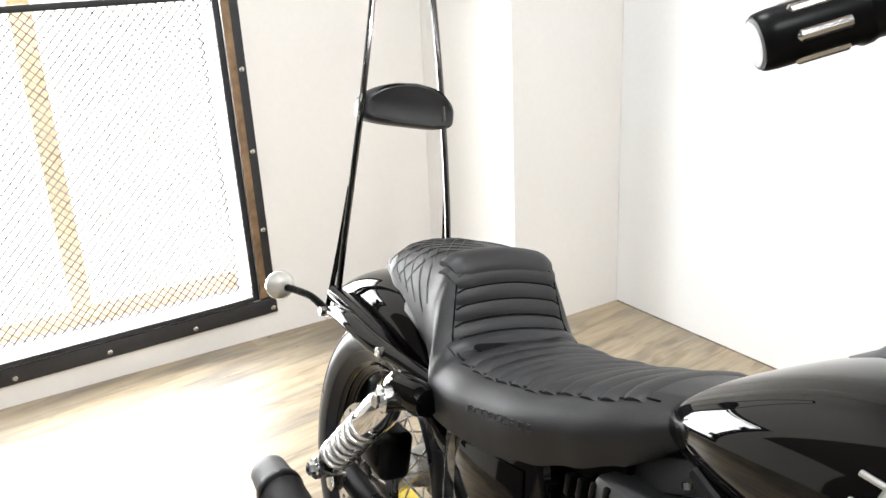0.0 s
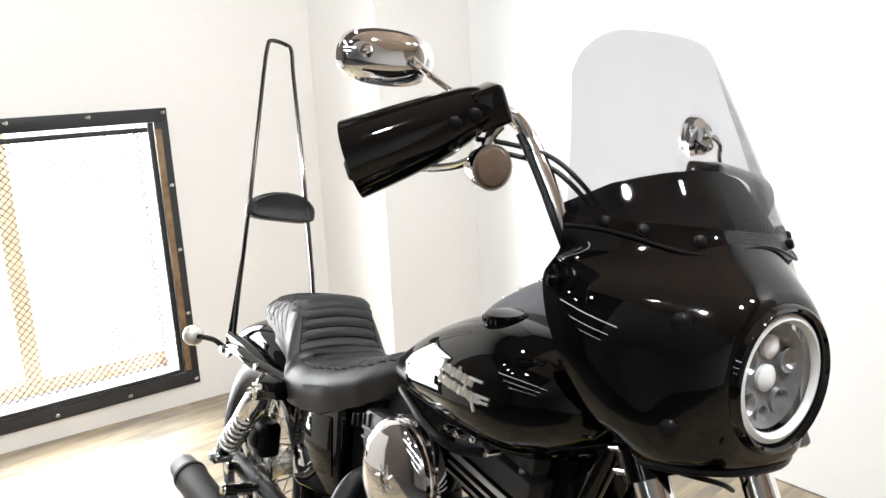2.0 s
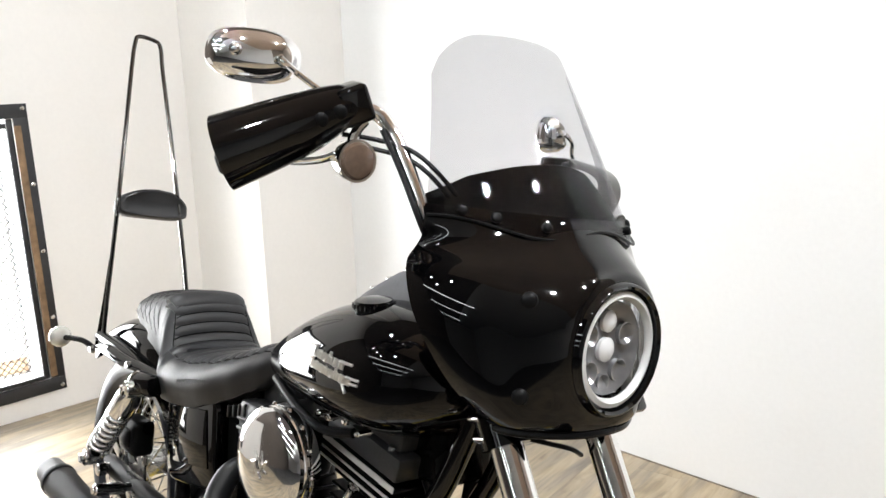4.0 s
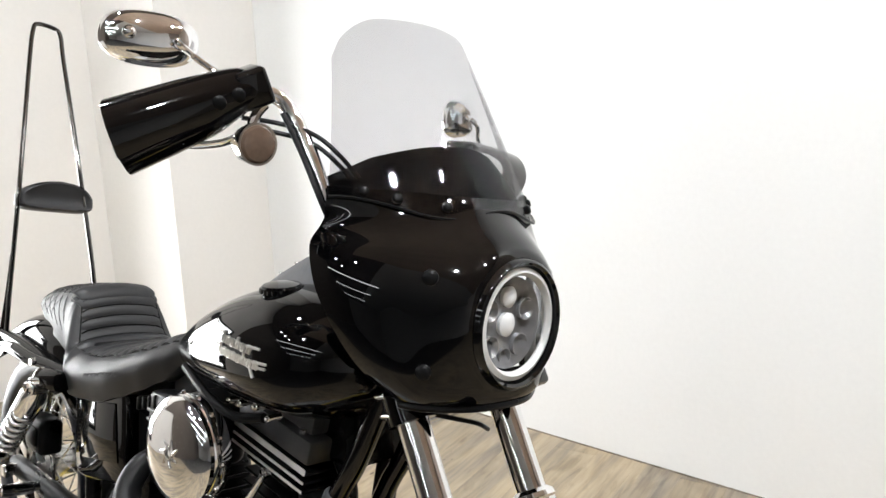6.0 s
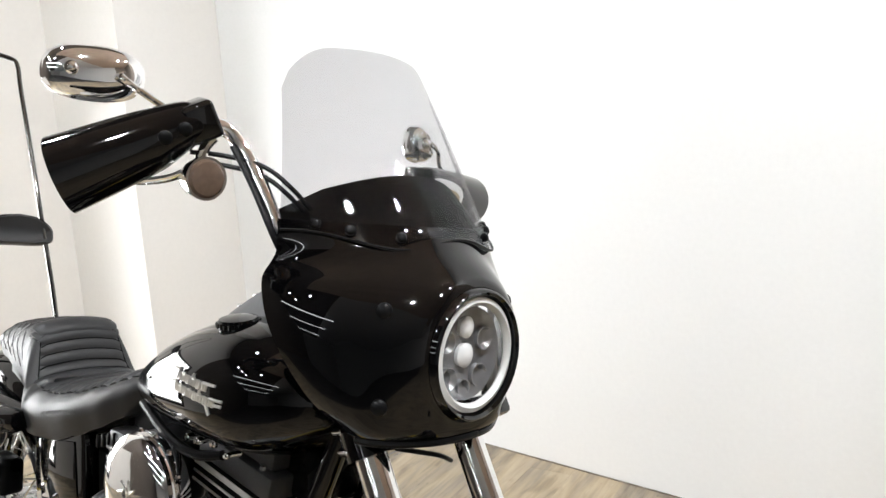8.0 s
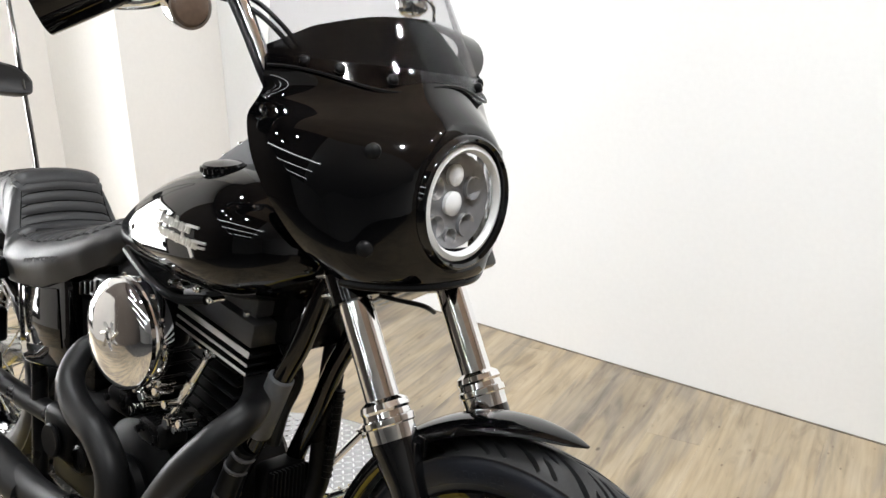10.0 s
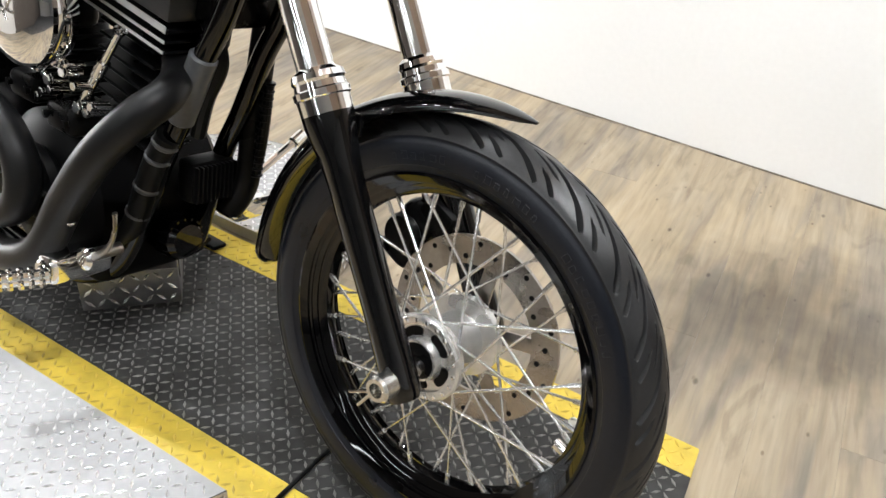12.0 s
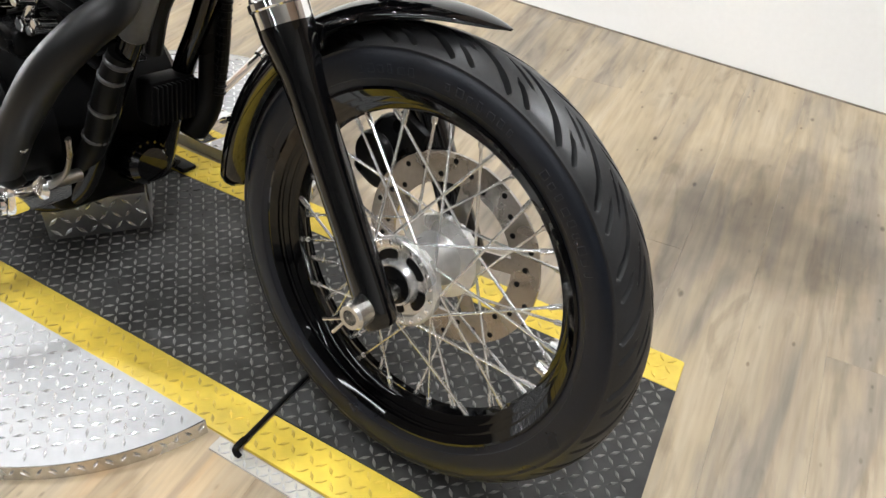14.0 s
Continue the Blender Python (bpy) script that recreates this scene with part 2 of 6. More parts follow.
JOINT = material("plank_joint", (0.27, 0.22, 0.15), 0.8, grain=0.2)


# ---------------------------------------------------------------- mesh tools
def V(*a):
    return Vector(a)


def finish(name, bm, mat, smooth=35):
    me = bpy.data.meshes.new(name)
    bmesh.ops.recalc_face_normals(bm, faces=bm.faces)
    bm.to_mesh(me)
    bm.free()
    me.materials.append(mat)
    if smooth:
        me.shade_smooth()
        me.set_sharp_from_angle(angle=radians(smooth))
    return me


def part(name, bm, mat, parent, label="", smooth=35):
    ob = new(name, finish(name, bm, mat, smooth))
    ob.parent = parent
    return tagged(ob, label) if label else ob


def thing(name, m, label, category, group="", kind=""):
    ob = new(name)
    ob.empty_display_size = 0.05
    ob.matrix_world = m
    return tagged(ob, label, category, group, kind)


def solid(name, bm, mat, m, label, category, group="", kind="", smooth=35):
    ob = new(name, finish(name, bm, mat, smooth))
    ob.matrix_world = m
    return tagged(ob, label, category, group, kind)


def box(bm, lo, hi, bevel=0.0, m=None, segs=2):
    r = bmesh.ops.create_cube(bm, size=1.0)
    lo, hi = Vector(lo), Vector(hi)
    for v in r["verts"]:
        v.co = Vector([lo[i] + (v.co[i] + 0.5) * (hi[i] - lo[i]) for i in range(3)])
    vs = r["verts"]
    if bevel:
        es = list({e for v in vs for e in v.link_edges})
        out = bmesh.ops.bevel(bm, geom=es, offset=bevel, segments=segs, affect="EDGES", profile=0.5)
        vs = list({v for f in out["faces"] for v in f.verts} | {v for v in vs if v.is_valid})
    if m is not None:
        for v in vs:
            v.co = m @ v.co
    return bm


def aim(axis):
    """A turn that takes z to the axis."""
    return Vector(axis).to_track_quat("Z", "Y").to_matrix().to_4x4()


def lathe(bm, profile, origin, axis, n=32, closed=False):
    """Turn a profile of (distance along the axis, radius) about the axis."""
    m = Matrix.Translation(origin) @ aim(axis)
    rings = []
    for s, r in profile:
        if r < 1e-5:
            rings.append([bm.verts.new(m @ V(0, 0, s))])
        else:
            rings.append([bm.verts.new(m @ V(r * math.cos(a), r * math.sin(a), s)) for a in (2 * math.pi * k / n for k in range(n))])
    pairs = list(zip(rings, rings[1:])) + ([(rings[-1], rings[0])] if closed else [])
    for a, b in pairs:
        for k in range(n):
            k2 = (k + 1) % n
            if len(a) == 1 and len(b) == 1:
                continue
            if len(a) == 1:
                bm.faces.new((a[0], b[k2], b[k]))
            elif len(b) == 1:
                bm.faces.new((a[k], a[k2], b[0]))
            else:
                bm.faces.new((a[k], a[k2], b[k2], b[k]))
    return bm


def rod(bm, a, b, r, r2=None, n=16, chamfer=0.0):
    a, b = Vector(a), Vector(b)
    r2 = r if r2 is None else r2
    d = (b - a).length
    c = min(chamfer or min(r, r2) * 0.15, d * 0.3)
    return lathe(bm, [(0, 0), (0, r - c), (c, r), (d - c, r2), (d, r2 - c), (d, 0)], a, b - a, n)


def smooth_path(points, steps=8, closed=False):
    """A Catmull-Rom curve through points."""
    p = [Vector(q) for q in points]
    out = []
    count = len(p) if closed else len(p) - 1
    for i in range(count):
        if closed:
            a, b, c, d = p[i - 1], p[i], p[(i + 1) % len(p)], p[(i + 2) % len(p)]
        else:
            a, b, c, d = p[max(i - 1, 0)], p[i], p[i + 1], p[min(i + 2, len(p) - 1)]
        for k in range(steps):
            t = k / steps
            out.append(0.5 * ((2 * b) + (c - a) * t + (2 * a - 5 * b + 4 * c - d) * t * t + (3 * b - a - 3 * c + d) * t ** 3))
    if not closed:
        out.append(p[-1])
    return out


def tube(bm, points, r, n=12, steps=8, closed=False, radii=None, flat=1.0):
    """A round tube along a smooth path; radii are given at the path's points."""
    path = smooth_path(points, steps, closed)
    m = len(path)
    if radii:
        rr = []
        for k in range(m):
            u = k / (m - 1) * (len(radii) - 1)
            i = min(int(u), len(radii) - 2)
            rr.append(radii[i] + (radii[i + 1] - radii[i]) * (u - i))
    else:
        rr = [r] * m
    rings, up = [], None
    for k in range(m):
        if closed:
            d = path[(k + 1) % m] - path[k - 1]
        else:
            d = path[min(k + 1, m - 1)] - path[max(k - 1, 0)]
        d.normalize()
        if up is None:
            up = d.orthogonal().normalized()
        up = (up - d * up.dot(d)).normalized()
        side = d.cross(up)
        rings.append([bm.verts.new(path[k] + rr[k] * (math.cos(a) * up + flat * math.sin(a) * side)) for a in (2 * math.pi * j / n for j in range(n))])
    for a, b in list(zip(rings, rings[1:])) + ([(rings[-1], rings[0])] if closed else []):
        for j in range(n):
            bm.faces.new((a[j], a[(j + 1) % n], b[(j + 1) % n], b[j]))
    if not closed:
        bm.faces.new(rings[0][::-1])
        bm.faces.new(rings[-1])
    return bm


def grid(bm, rows, wrap=False):
    """Faces over rows of places."""
    vs = [[bm.verts.new(p) for p in row] for row in rows]
    for a, b in zip(vs, vs[1:]):
        for j in range(len(a) - (0 if wrap else 1)):
            k = (j + 1) % len(a)
            bm.faces.new((a[j], a[k], b[k], b[j]))
    return vs


def loft(bm, rings, caps=True):
    vs = grid(bm, rings, wrap=True)
    if caps:
        bm.faces.new(vs[0][::-1])
        bm.faces.new(vs[-1])
    return bm


def thick(bm, depth):
    bmesh.ops.recalc_face_normals(bm, faces=bm.faces)
    bmesh.ops.solidify(bm, geom=bm.faces[:], thickness=depth)
    return bm


def ball(bm, c, r, squash=(1, 1, 1), n=20, m=None):
    out = bmesh.ops.create_uvsphere(bm, u_segments=n, v_segments=n // 2, radius=r)
    for v in out["verts"]:
        v.co = Vector([v.co[i] * squash[i] for i in range(3)])
        if m is not None:
            v.co = m @ v.co
        v.co = v.co + Vector(c)
    return bm


def B():
    return bmesh.new()


def lerp(a, b, t):
    return a + (b - a) * t


def curve_at(table, x):
    """Straight-line look-up in rows of (x, value), softened."""
    if x <= table[0][0]:
        return table[0][1]
    for (x0, y0), (x1, y1) in zip(table, table[1:]):
        if x <= x1:
            t = (x - x0) / (x1 - x0)
            t = t * t * (3 - 2 * t) * 0.5 + t * 0.5
            return y0 + (y1 - y0) * t
    return table[-1][1]


def flowing(table):
    """A smooth curve through rows of (x, value)."""
    path = smooth_path([V(x, y, 0) for x, y in table], 12)
    return lambda x: next((p.y + (q.y - p.y) * (x - p.x) / max(q.x - p.x, 1e-9) for p, q in zip(path, path[1:]) if x <= q.x), path[-1].y)


# ---------------------------------------------------------------- the room
HIGH = 3.3
WEST = -3.175                             # the window wall
WIN = (-0.640, 0.450, 0.141, 1.258)       # the window's opening along its wall and up


def wall_boxes(name, boxes, m, label, mat=WALL):
    bm = B()
    for lo, hi in boxes:
        box(bm, lo, hi)
    return solid(name, bm, mat, m, label, "wall", kind="structure", smooth=0)


v0, v1, z0, z1 = WIN
# the low box south of the window is unseen, kept pale for reflections
wall_boxes("wall_west", [((-3.375, -0.92, -0.05), (WEST, v0, HIGH)), ((-3.375, -1.80, -0.05), (WEST, -0.9205, 0.95)), ((-3.375, v1, -0.05), (WEST, 1.9, HIGH)),
                         ((-3.375, v0, -0.05), (WEST, v1, z0)), ((-3.375, v0, z1), (WEST, v1, HIGH))], RM, "cream-white painted wall with a barred window near the floor", CREAM)
# unseen wall added dark so that tank and fairing reflect black
wall_boxes("wall_west_south", [((-3.375, -13.0, -0.05), (WEST, -1.802, HIGH)), ((-3.375, -1.8015, 0.952), (WEST, -0.922, HIGH))], RM, "unseen stretch of wall, darkened for the tank's reflections", DARKCEIL)
wall_boxes("wall_pier", [((WEST + 0.002, 1.205, -0.05), (-2.61, 1.9, HIGH))], RM, "cream-white boxed-out pier in the corner of the room", CREAM)
NORTH = RM @ pose(-2.61, 1.712, 0, 0, 0, -2.1)
wall_boxes("wall_north", [((0.002, 0, -0.05), (3.8, 0.2, HIGH))], NORTH, "plain white painted wall along the wooden floor")
# unseen walls, brown or white by what the fairing and fork reflect
wall_boxes("wall_north_east", [((3.802, 0, -0.05), (7.75, 0.2, HIGH))], NORTH, "unseen wall, browned for the gloss paint's reflections", DARKWALL)
wall_boxes("wall_east", [((5.0, -0.498, -0.05), (5.2, 1.44, HIGH))], RM, "unseen wall, browned for the gloss paint's reflections", DARKWALL)
wall_boxes("wall_east_white", [((5.0, -13.2, -0.05), (5.2, -0.502, HIGH))], RM, "unseen wall, kept white for the fork's reflections", WALL)
wall_boxes("wall_south", [((-3.375, -13.2, -0.05), (4.998, -13.002, HIGH))], RM, "plain cream wall of the showroom", PALEWALL)
# the unseen ceiling is split into tones that steer the reflections
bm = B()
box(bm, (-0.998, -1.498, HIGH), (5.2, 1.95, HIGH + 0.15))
solid("ceiling", bm, PALECEIL, RM, "unseen ceiling bay, browned for the fairing's reflections", "ceiling", kind="structure", smooth=0)
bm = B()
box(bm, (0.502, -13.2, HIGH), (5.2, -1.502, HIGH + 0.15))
solid("ceiling_east", bm, WALL, RM, "unseen ceiling bay, kept white for the chrome's reflections", "ceiling", kind="structure", smooth=0)
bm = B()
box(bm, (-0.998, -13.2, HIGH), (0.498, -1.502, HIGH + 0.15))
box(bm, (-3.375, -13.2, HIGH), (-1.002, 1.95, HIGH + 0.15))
solid("ceiling_west", bm, DARKCEIL, RM, "unseen ceiling bay, darkened for the tank's reflections", "ceiling", kind="structure", smooth=0)
bm = B()
box(bm, (-3.375, -13.2, -0.12), (5.2, 1.95, -0.016))
floor = solid("floor", bm, JOINT, RM, "oak-look plank floor with grey and brown streaks", "floor", kind="structure", smooth=0)

# unseen slab added dark so that the fairing's side reflects dark
bm = B()
box(bm, (WEST, -13.0, -0.0155), (4.998, -2.203, -0.006))
solid("floor_south", bm, material("dark_reflection_floor", (0.045, 0.042, 0.040), 0.6, grain=0.2, scale=60, wear=0.1), RM, "unseen floor beyond the planks, darkened for the fairing's reflections", "floor", kind="structure", smooth=0)
bm = B()
box(bm, (0.01, -0.004, -0.006), (3.79, -0.001, -0.0015))
solid("trim", bm, material("dirty_floor_gap", (0.20, 0.17, 0.14), 0.9, grain=0.95, scale=14, blotch=9), NORTH, "dirty dark gap along the foot of the wall", "trim", kind="structure", smooth=0)

U = WEST
# window: bolted flat-bar frame, timber lining, expanded-metal guard, bright yard behind
HUNG = pose(U, v1, z0, 0.9) @ pose(-U, -v1, -z0)       # the window hangs a little out of level
window = thing("window_1", RM @ HUNG, "window behind an expanded metal guard in a bolted black steel frame", "window", kind="structure")
bm = B()
for lo, hi in (((U, v0 - 0.055, z1), (U + 0.008, v1 + 0.055, z1 + 0.058)), ((U, v0 - 0.055, z0 - 0.058), (U + 0.008, v1 + 0.055, z0)),
               ((U, v0 - 0.055, z0), (U + 0.008, v0 + 0.012, z1)), ((U, v1 - 0.004, z0), (U + 0.008, v1 + 0.055, z1))):
    box(bm, lo, hi, 0.0015)
part("steel_frame", bm, FRAME_STEEL, window, "black steel flat-bar frame")
bm = B()
for lo, hi in (((U - 0.016, v0 + 0.012, z0 + 0.002), (U - 0.002, v0 + 0.040, z1 - 0.002)), ((U - 0.016, v1 - 0.030, z0 + 0.002), (U - 0.002, v1 - 0.006, z1 - 0.002)),
               ((U - 0.016, v0 + 0.042, z0 + 0.002), (U + 0.006, v1 - 0.032, z0 + 0.020)), ((U - 0.016, v0 + 0.042, z1 - 0.040), (U - 0.002, v1 - 0.032, z1 - 0.018))):
    box(bm, lo, hi, 0.002)
part("guard_frame", bm, FRAME_STEEL, window, "dark steel frame of the mesh guard")
bm = B()
box(bm, (U - 0.19, v1 - 0.030, z0 + 0.001), (U - 0.017, v1 - 0.0005, z1 - 0.001), 0.002)
part("timber_lining", bm, WALL, window, "white painted timber lining")
bm = B()
box(bm, (U + 0.0085, v1 - 0.006, z0 + 0.01), (U + 0.014, v1 + 0.022, z1 - 0.03), 0.002)
part("timber_strip", bm, RUST, window, "stained brown timber strip beside the mesh")
bm = B()
for lo, hi in (((U - 0.26, -0.160, z0), (U - 0.215, -0.095, z1)), ((U - 0.255, v0, z0 - 0.05), (U - 0.2, v1, z0 + 0.050))):
    box(bm, lo, hi, 0.004)
part("mullion", bm, TIMBER, window, "orange timber mullion and bottom rail behind the glass")
bm = B()
box(bm, (U - 0.199, v0, z0 + 0.023), (U - 0.193, v1, z1))
pane = part("pane", bm, clear("window_glass", (0.97, 0.98, 0.97)), window, "clear glass pane", smooth=0)
pane.visible_shadow = False


def bolt_mesh(r=0.009):
    bm = B()
    lathe(bm, [(0, r), (0.002, r), (0.005, r * 0.6), (0.006, 0)], (0, 0, 0), (1, 0, 0), 10)
    return finish("bolt", bm, ALLOY)


bolt = bolt_mesh()
spots = [(v1 + 0.038 - 0.303 * k, z1 + 0.040) for k in range(4)] + [(v1 + 0.038 - 0.295 * k, z0 - 0.038) for k in range(5)]
spots += [(v1 + 0.038, z) for z in (0.41, 0.70, 0.985)] + [(v0 - 0.040, z) for z in (0.40, 0.68, 0.98)]
for v, z in spots:
    ob = new("bolt", bolt)
    ob.parent, ob.location = window, (U + 0.0082, v, z)


def mesh_guard():
    """Expanded metal: rows of flat lozenge openings."""
    bm = B()
    w, h, t = 0.030, 0.0150, 0.0024
    y_count, z_count = int((v1 - v0 - 0.07) / w), int((z1 - z0 - 0.06) / h)
    for i in range(y_count + 1):
        for j in range(z_count + 1):
            c = V(U - 0.009, v0 + 0.042 + (i + 0.5 * (j % 2)) * w, z0 + 0.026 + j * h)
            for s in (-1, 1):
                a, b = c, c + V(0, s * w / 2, h)
                if not v0 + 0.03 < b.y < v1 - 0.02 or b.z > z1 - 0.02:
                    continue
                n = V(0, -(b - a).z, (b - a).y).normalized() * t / 2
                q = [bm.verts.new(p) for p in (a - n + V(.0015, 0, 0), b - n + V(.0015, 0, 0), b + n - V(.0015, 0, 0), a + n - V(.0015, 0, 0))]
                bm.faces.new(q)
    return thick(bm, 0.0012)


tagged(part("mesh_guard", mesh_guard(), FRAME_STEEL, window, "black expanded metal mesh", smooth=0), kind="stuff")
for zc in (1.035, 0.335):
    bm = B()
    box(bm, (U + 0.002, v0 + 0.030, zc - 0.072), (U + 0.009, v0 + 0.122, zc + 0.068), 0.0015)
    plate = part("hinge_plate", bm, FRAME_STEEL, window, "black hinge plate")
    bm = B()
    box(bm, (U + 0.010, v0 - 0.045, zc - 0.030), (U + 0.022, v0 + 0.045, zc + 0.012), 0.003)
    rod(bm, (U + 0.020, v0 - 0.001, zc - 0.04), (U + 0.020, v0 - 0.001, zc + 0.022), 0.007)
    part("hinge", bm, ALLOY, plate, "grey steel hinge knuckle")
    bm = B()
    tube(bm, [(U + 0.026, v0 - 0.02, zc - 0.012), (U + 0.028, v0 + 0.05, zc - 0.010), (U + 0.028, v0 + 0.060, zc - 0.02), (U + 0.024, v0 + 0.062, zc - 0.062)], 0.0035, 8)
    part("bent_pin", bm, ALLOY, plate, "bent wire pin")
bm = B()
rod(bm, (U + 0.022, v0 - 0.004, z0 + 0.01), (U + 0.022, v0 - 0.004, z1 - 0.02), 0.004, n=8)
part("hinge_rod", bm, ALLOY, window, "thin steel hinge rod")

bm = B()
box(bm, (-6.05, -6.0, -5.0), (-6.0, 6.0, 6.0))
solid("backdrop", bm, glow("bright_yard", (1.0, 0.985, 0.96), 2.5), RM, "bright hazy daylight outside the window", "backdrop", kind="structure", smooth=0)
area_lamp("window_daylight", RM @ pose(U - 0.14, (v0 + v1) / 2, (z0 + z1) / 2, 0, -90, 0), z1 - z0, v1 - v0, 80, (0.97, 0.985, 1.0))

# alarm sensor box high on the window wall
sensor = thing("alarm_sensor", RM, "small white alarm sensor box on the wall", "alarm sensor")
bm = B()
box(bm, (U + 0.001, 1.122, 1.870), (U + 0.045, 1.194, 1.978), 0.010, segs=3)
part("housing", bm, material("white_plastic", (0.75, 0.74, 0.72), 0.4), sensor)
bm = B()
box(bm, (U + 0.040, 1.138, 1.882), (U + 0.048, 1.180, 1.926), 0.006)
part("sensor_window", bm, material("grey_lens", (0.45, 0.44, 0.42), 0.25), sensor, "pale grey sensor lens")

# lamps on the ceiling
TUBE_GLOW, CAN_GLOW = glow("tube_glow", (0.925, 0.975, 1.0), 20.0), glow("bulb_glow", (1.0, 0.98, 0.94), 150.0)


def tube_lamp(x, y, z, turn, length=1.25):
    m = pose(x, y, z, 0, 0, turn)
    lamp = thing("tube_light", m, "slim white tube light hanging below the ceiling", "ceiling light", "tube lights")
    bm = B()
    box(bm, (-length / 2, -0.035, 0.02), (length / 2, 0.035, 0.06), 0.006)
    for s in (-1, 1):
        box(bm, (s * length * 0.4 - 0.005, -0.005, 0.06), (s * length * 0.4 + 0.005, 0.005, HIGH - z), 0)
    part("fitting", bm, material("white_fitting", (0.75, 0.75, 0.73), 0.4), lamp)
    bm = B()
    rod(bm, (-length / 2, 0, 0), (length / 2, 0, 0), 0.027)
    part("tube", bm, TUBE_GLOW, lamp, "glowing white tube")


def can_lamp(x, y, watts=34):
    m = pose(x, y, HIGH - 0.001)
    lamp = thing("spot_light", m, "round recessed spot light in the ceiling", "ceiling light", "spot lights")
    bm = B()
    lathe(bm, [(-0.012, 0.05), (-0.012, 0.072), (0.0, 0.078)], (0, 0, 0), (0, 0, 1), 28)
    part("trim_ring", thick(bm, 0.003), CHROME, lamp)
    bm = B()
    lathe(bm, [(-0.010, 0.0), (-0.010, 0.05)], (0, 0, 0), (0, 0, 1), 24)
    part("bulb", bm, CAN_GLOW, lamp, "glowing round bulb")
    area_lamp("spot_lamp", m @ pose(0, 0, -0.03), 0.09, 0.09, watts, (0.935, 0.97, 1.0))


for x, y in ((-0.7, -3.6), (-0.7, -5.6), (-0.7, -9.2)):
    tube_lamp(x, y, 3.1, 1, 4.4)
for x, y, w in ((1.10, 1.22, 34), (1.33, 0.60, 46), (-0.60, -2.19, 14), (0.95, -0.70, 60), (-1.60, -0.20, 52), (-1.48, -3.0, 8), (-2.2, -2.05, 8), (-1.85, -2.55, 8)):
    can_lamp(x, y, w)


# floor planks, cut to the room
def clip(poly, inside, cross):
    out = []
    for a, b in zip(poly, poly[1:] + poly[:1]):
        if inside(a):
            out.append(a)
        if inside(a) != inside(b):
            out.append(cross(a, b))
    return out


def clip_to_room(poly):
    for axis, val, sign in ((0, WEST, 1), (0, 4.998, -1), (1, -2.2, 1), (1, 1.72, -1)):
        poly = clip(poly, lambda p: sign * (p[axis] - val) >= 0, lambda a, b: tuple(a[k] + (b[k] - a[k]) * (val - a[axis]) / (b[axis] - a[axis]) for k in (0, 1)))
        if len(poly) < 3:
            return []
    return poly


def lay_planks():
    turn, wide, long = radians(97), 0.152, 2.44
    c, s = math.cos(turn), math.sin(turn)
    rng = random.Random(5)
    for i in range(-34, 42):
        off = rng.random() * long
        for j in range(-4, 3):
            x0, y0, g = j * long + off, i * wide, 0.00015
            corners = [(x0 + g, y0 + g), (x0 + long - g, y0 + g), (x0 + long - g, y0 + wide - g), (x0 + g, y0 + wide - g)]
            poly = clip_to_room([(c * x - s * y, s * x + c * y) for x, y in corners])
            if not poly:
                continue
            cx, cy = sum(p[0] for p in poly) / len(poly), sum(p[1] for p in poly) / len(poly)
            back = [(c * (x - cx) + s * (y - cy), -s * (x - cx) + c * (y - cy)) for x, y in poly]
            mid = [(x * (1 - 0.0004 / max(abs(x), 0.02)), y * (1 - 0.0004 / max(abs(y), 0.02))) for x, y in back]
            n = len(back)
            me = bpy.data.meshes.new("plank")
            me.from_pydata([(x, y, -0.010) for x, y in back] + [(x, y, -0.00025) for x, y in back] + [(x, y, 0) for x, y in mid], [],
                           [tuple(range(2 * n, 3 * n))] + [(k + o, (k + 1) % n + o, (k + 1) % n + n + o, k + n + o) for o in (0, n) for k in range(n)])
            me.materials.append(PLANK)
            ob = new("plank", me)
            ob.parent, ob.matrix_local = floor, pose(cx, cy, -0.006, 0, 0, 97)


# ---------------------------------------------------------------- the lift under the motorcycle
LIFT = RM @ pose(-0.85, 0.125, 0, 0, 0, 1.2)
NEAR, BACK, HALF, STRIPE = 1.196, -1.17, 0.280, 0.076
FOLD = 0.655                                # where the front flap is hinged


def lozenges(x0, x1, y0, y1, pitch=0.0208, z=0.0, keep=None, big=1.0):
    """Raised tread marks, turned alternately."""
    verts, faces = [], []
    ny, nx = int((y1 - y0) / pitch), int((x1 - x0) / pitch)
    for i in range(nx):
        for j in range(ny):
            cx, cy = x0 + (i + 0.5) * (x1 - x0) / nx, y0 + (j + 0.5) * (y1 - y0) / ny
            if keep and not keep(cx, cy):
                continue
            a = radians(45 if (i + j) % 2 else -45)
            c, s = math.cos(a), math.sin(a)
            base = len(verts)
            for px, py, pz in ((-0.0082, 0, 0), (0, -0.0024, 0), (0.0082, 0, 0), (0, 0.0024, 0), (-0.0054, 0, 0.0015), (0, -0.0011, 0.0017), (0.0054, 0, 0.0015), (0, 0.0011, 0.0017)):
                verts.append((cx + (c * px - s * py) * big, cy + (s * px + c * py) * big, z + pz * big))
            faces += [tuple(base + k for k in q) for q in ((0, 1, 5, 4), (1, 2, 6, 5), (2, 3, 7, 6), (3, 0, 4, 7), (4, 5, 6, 7))]
    me = bpy.data.meshes.new("tread_mark")
    me.from_pydata(verts, [], faces)
    return me


def front_end(y):
    """The flap's front edge is cut a little askew."""
    return NEAR - 0.11 * (y - 0.2)


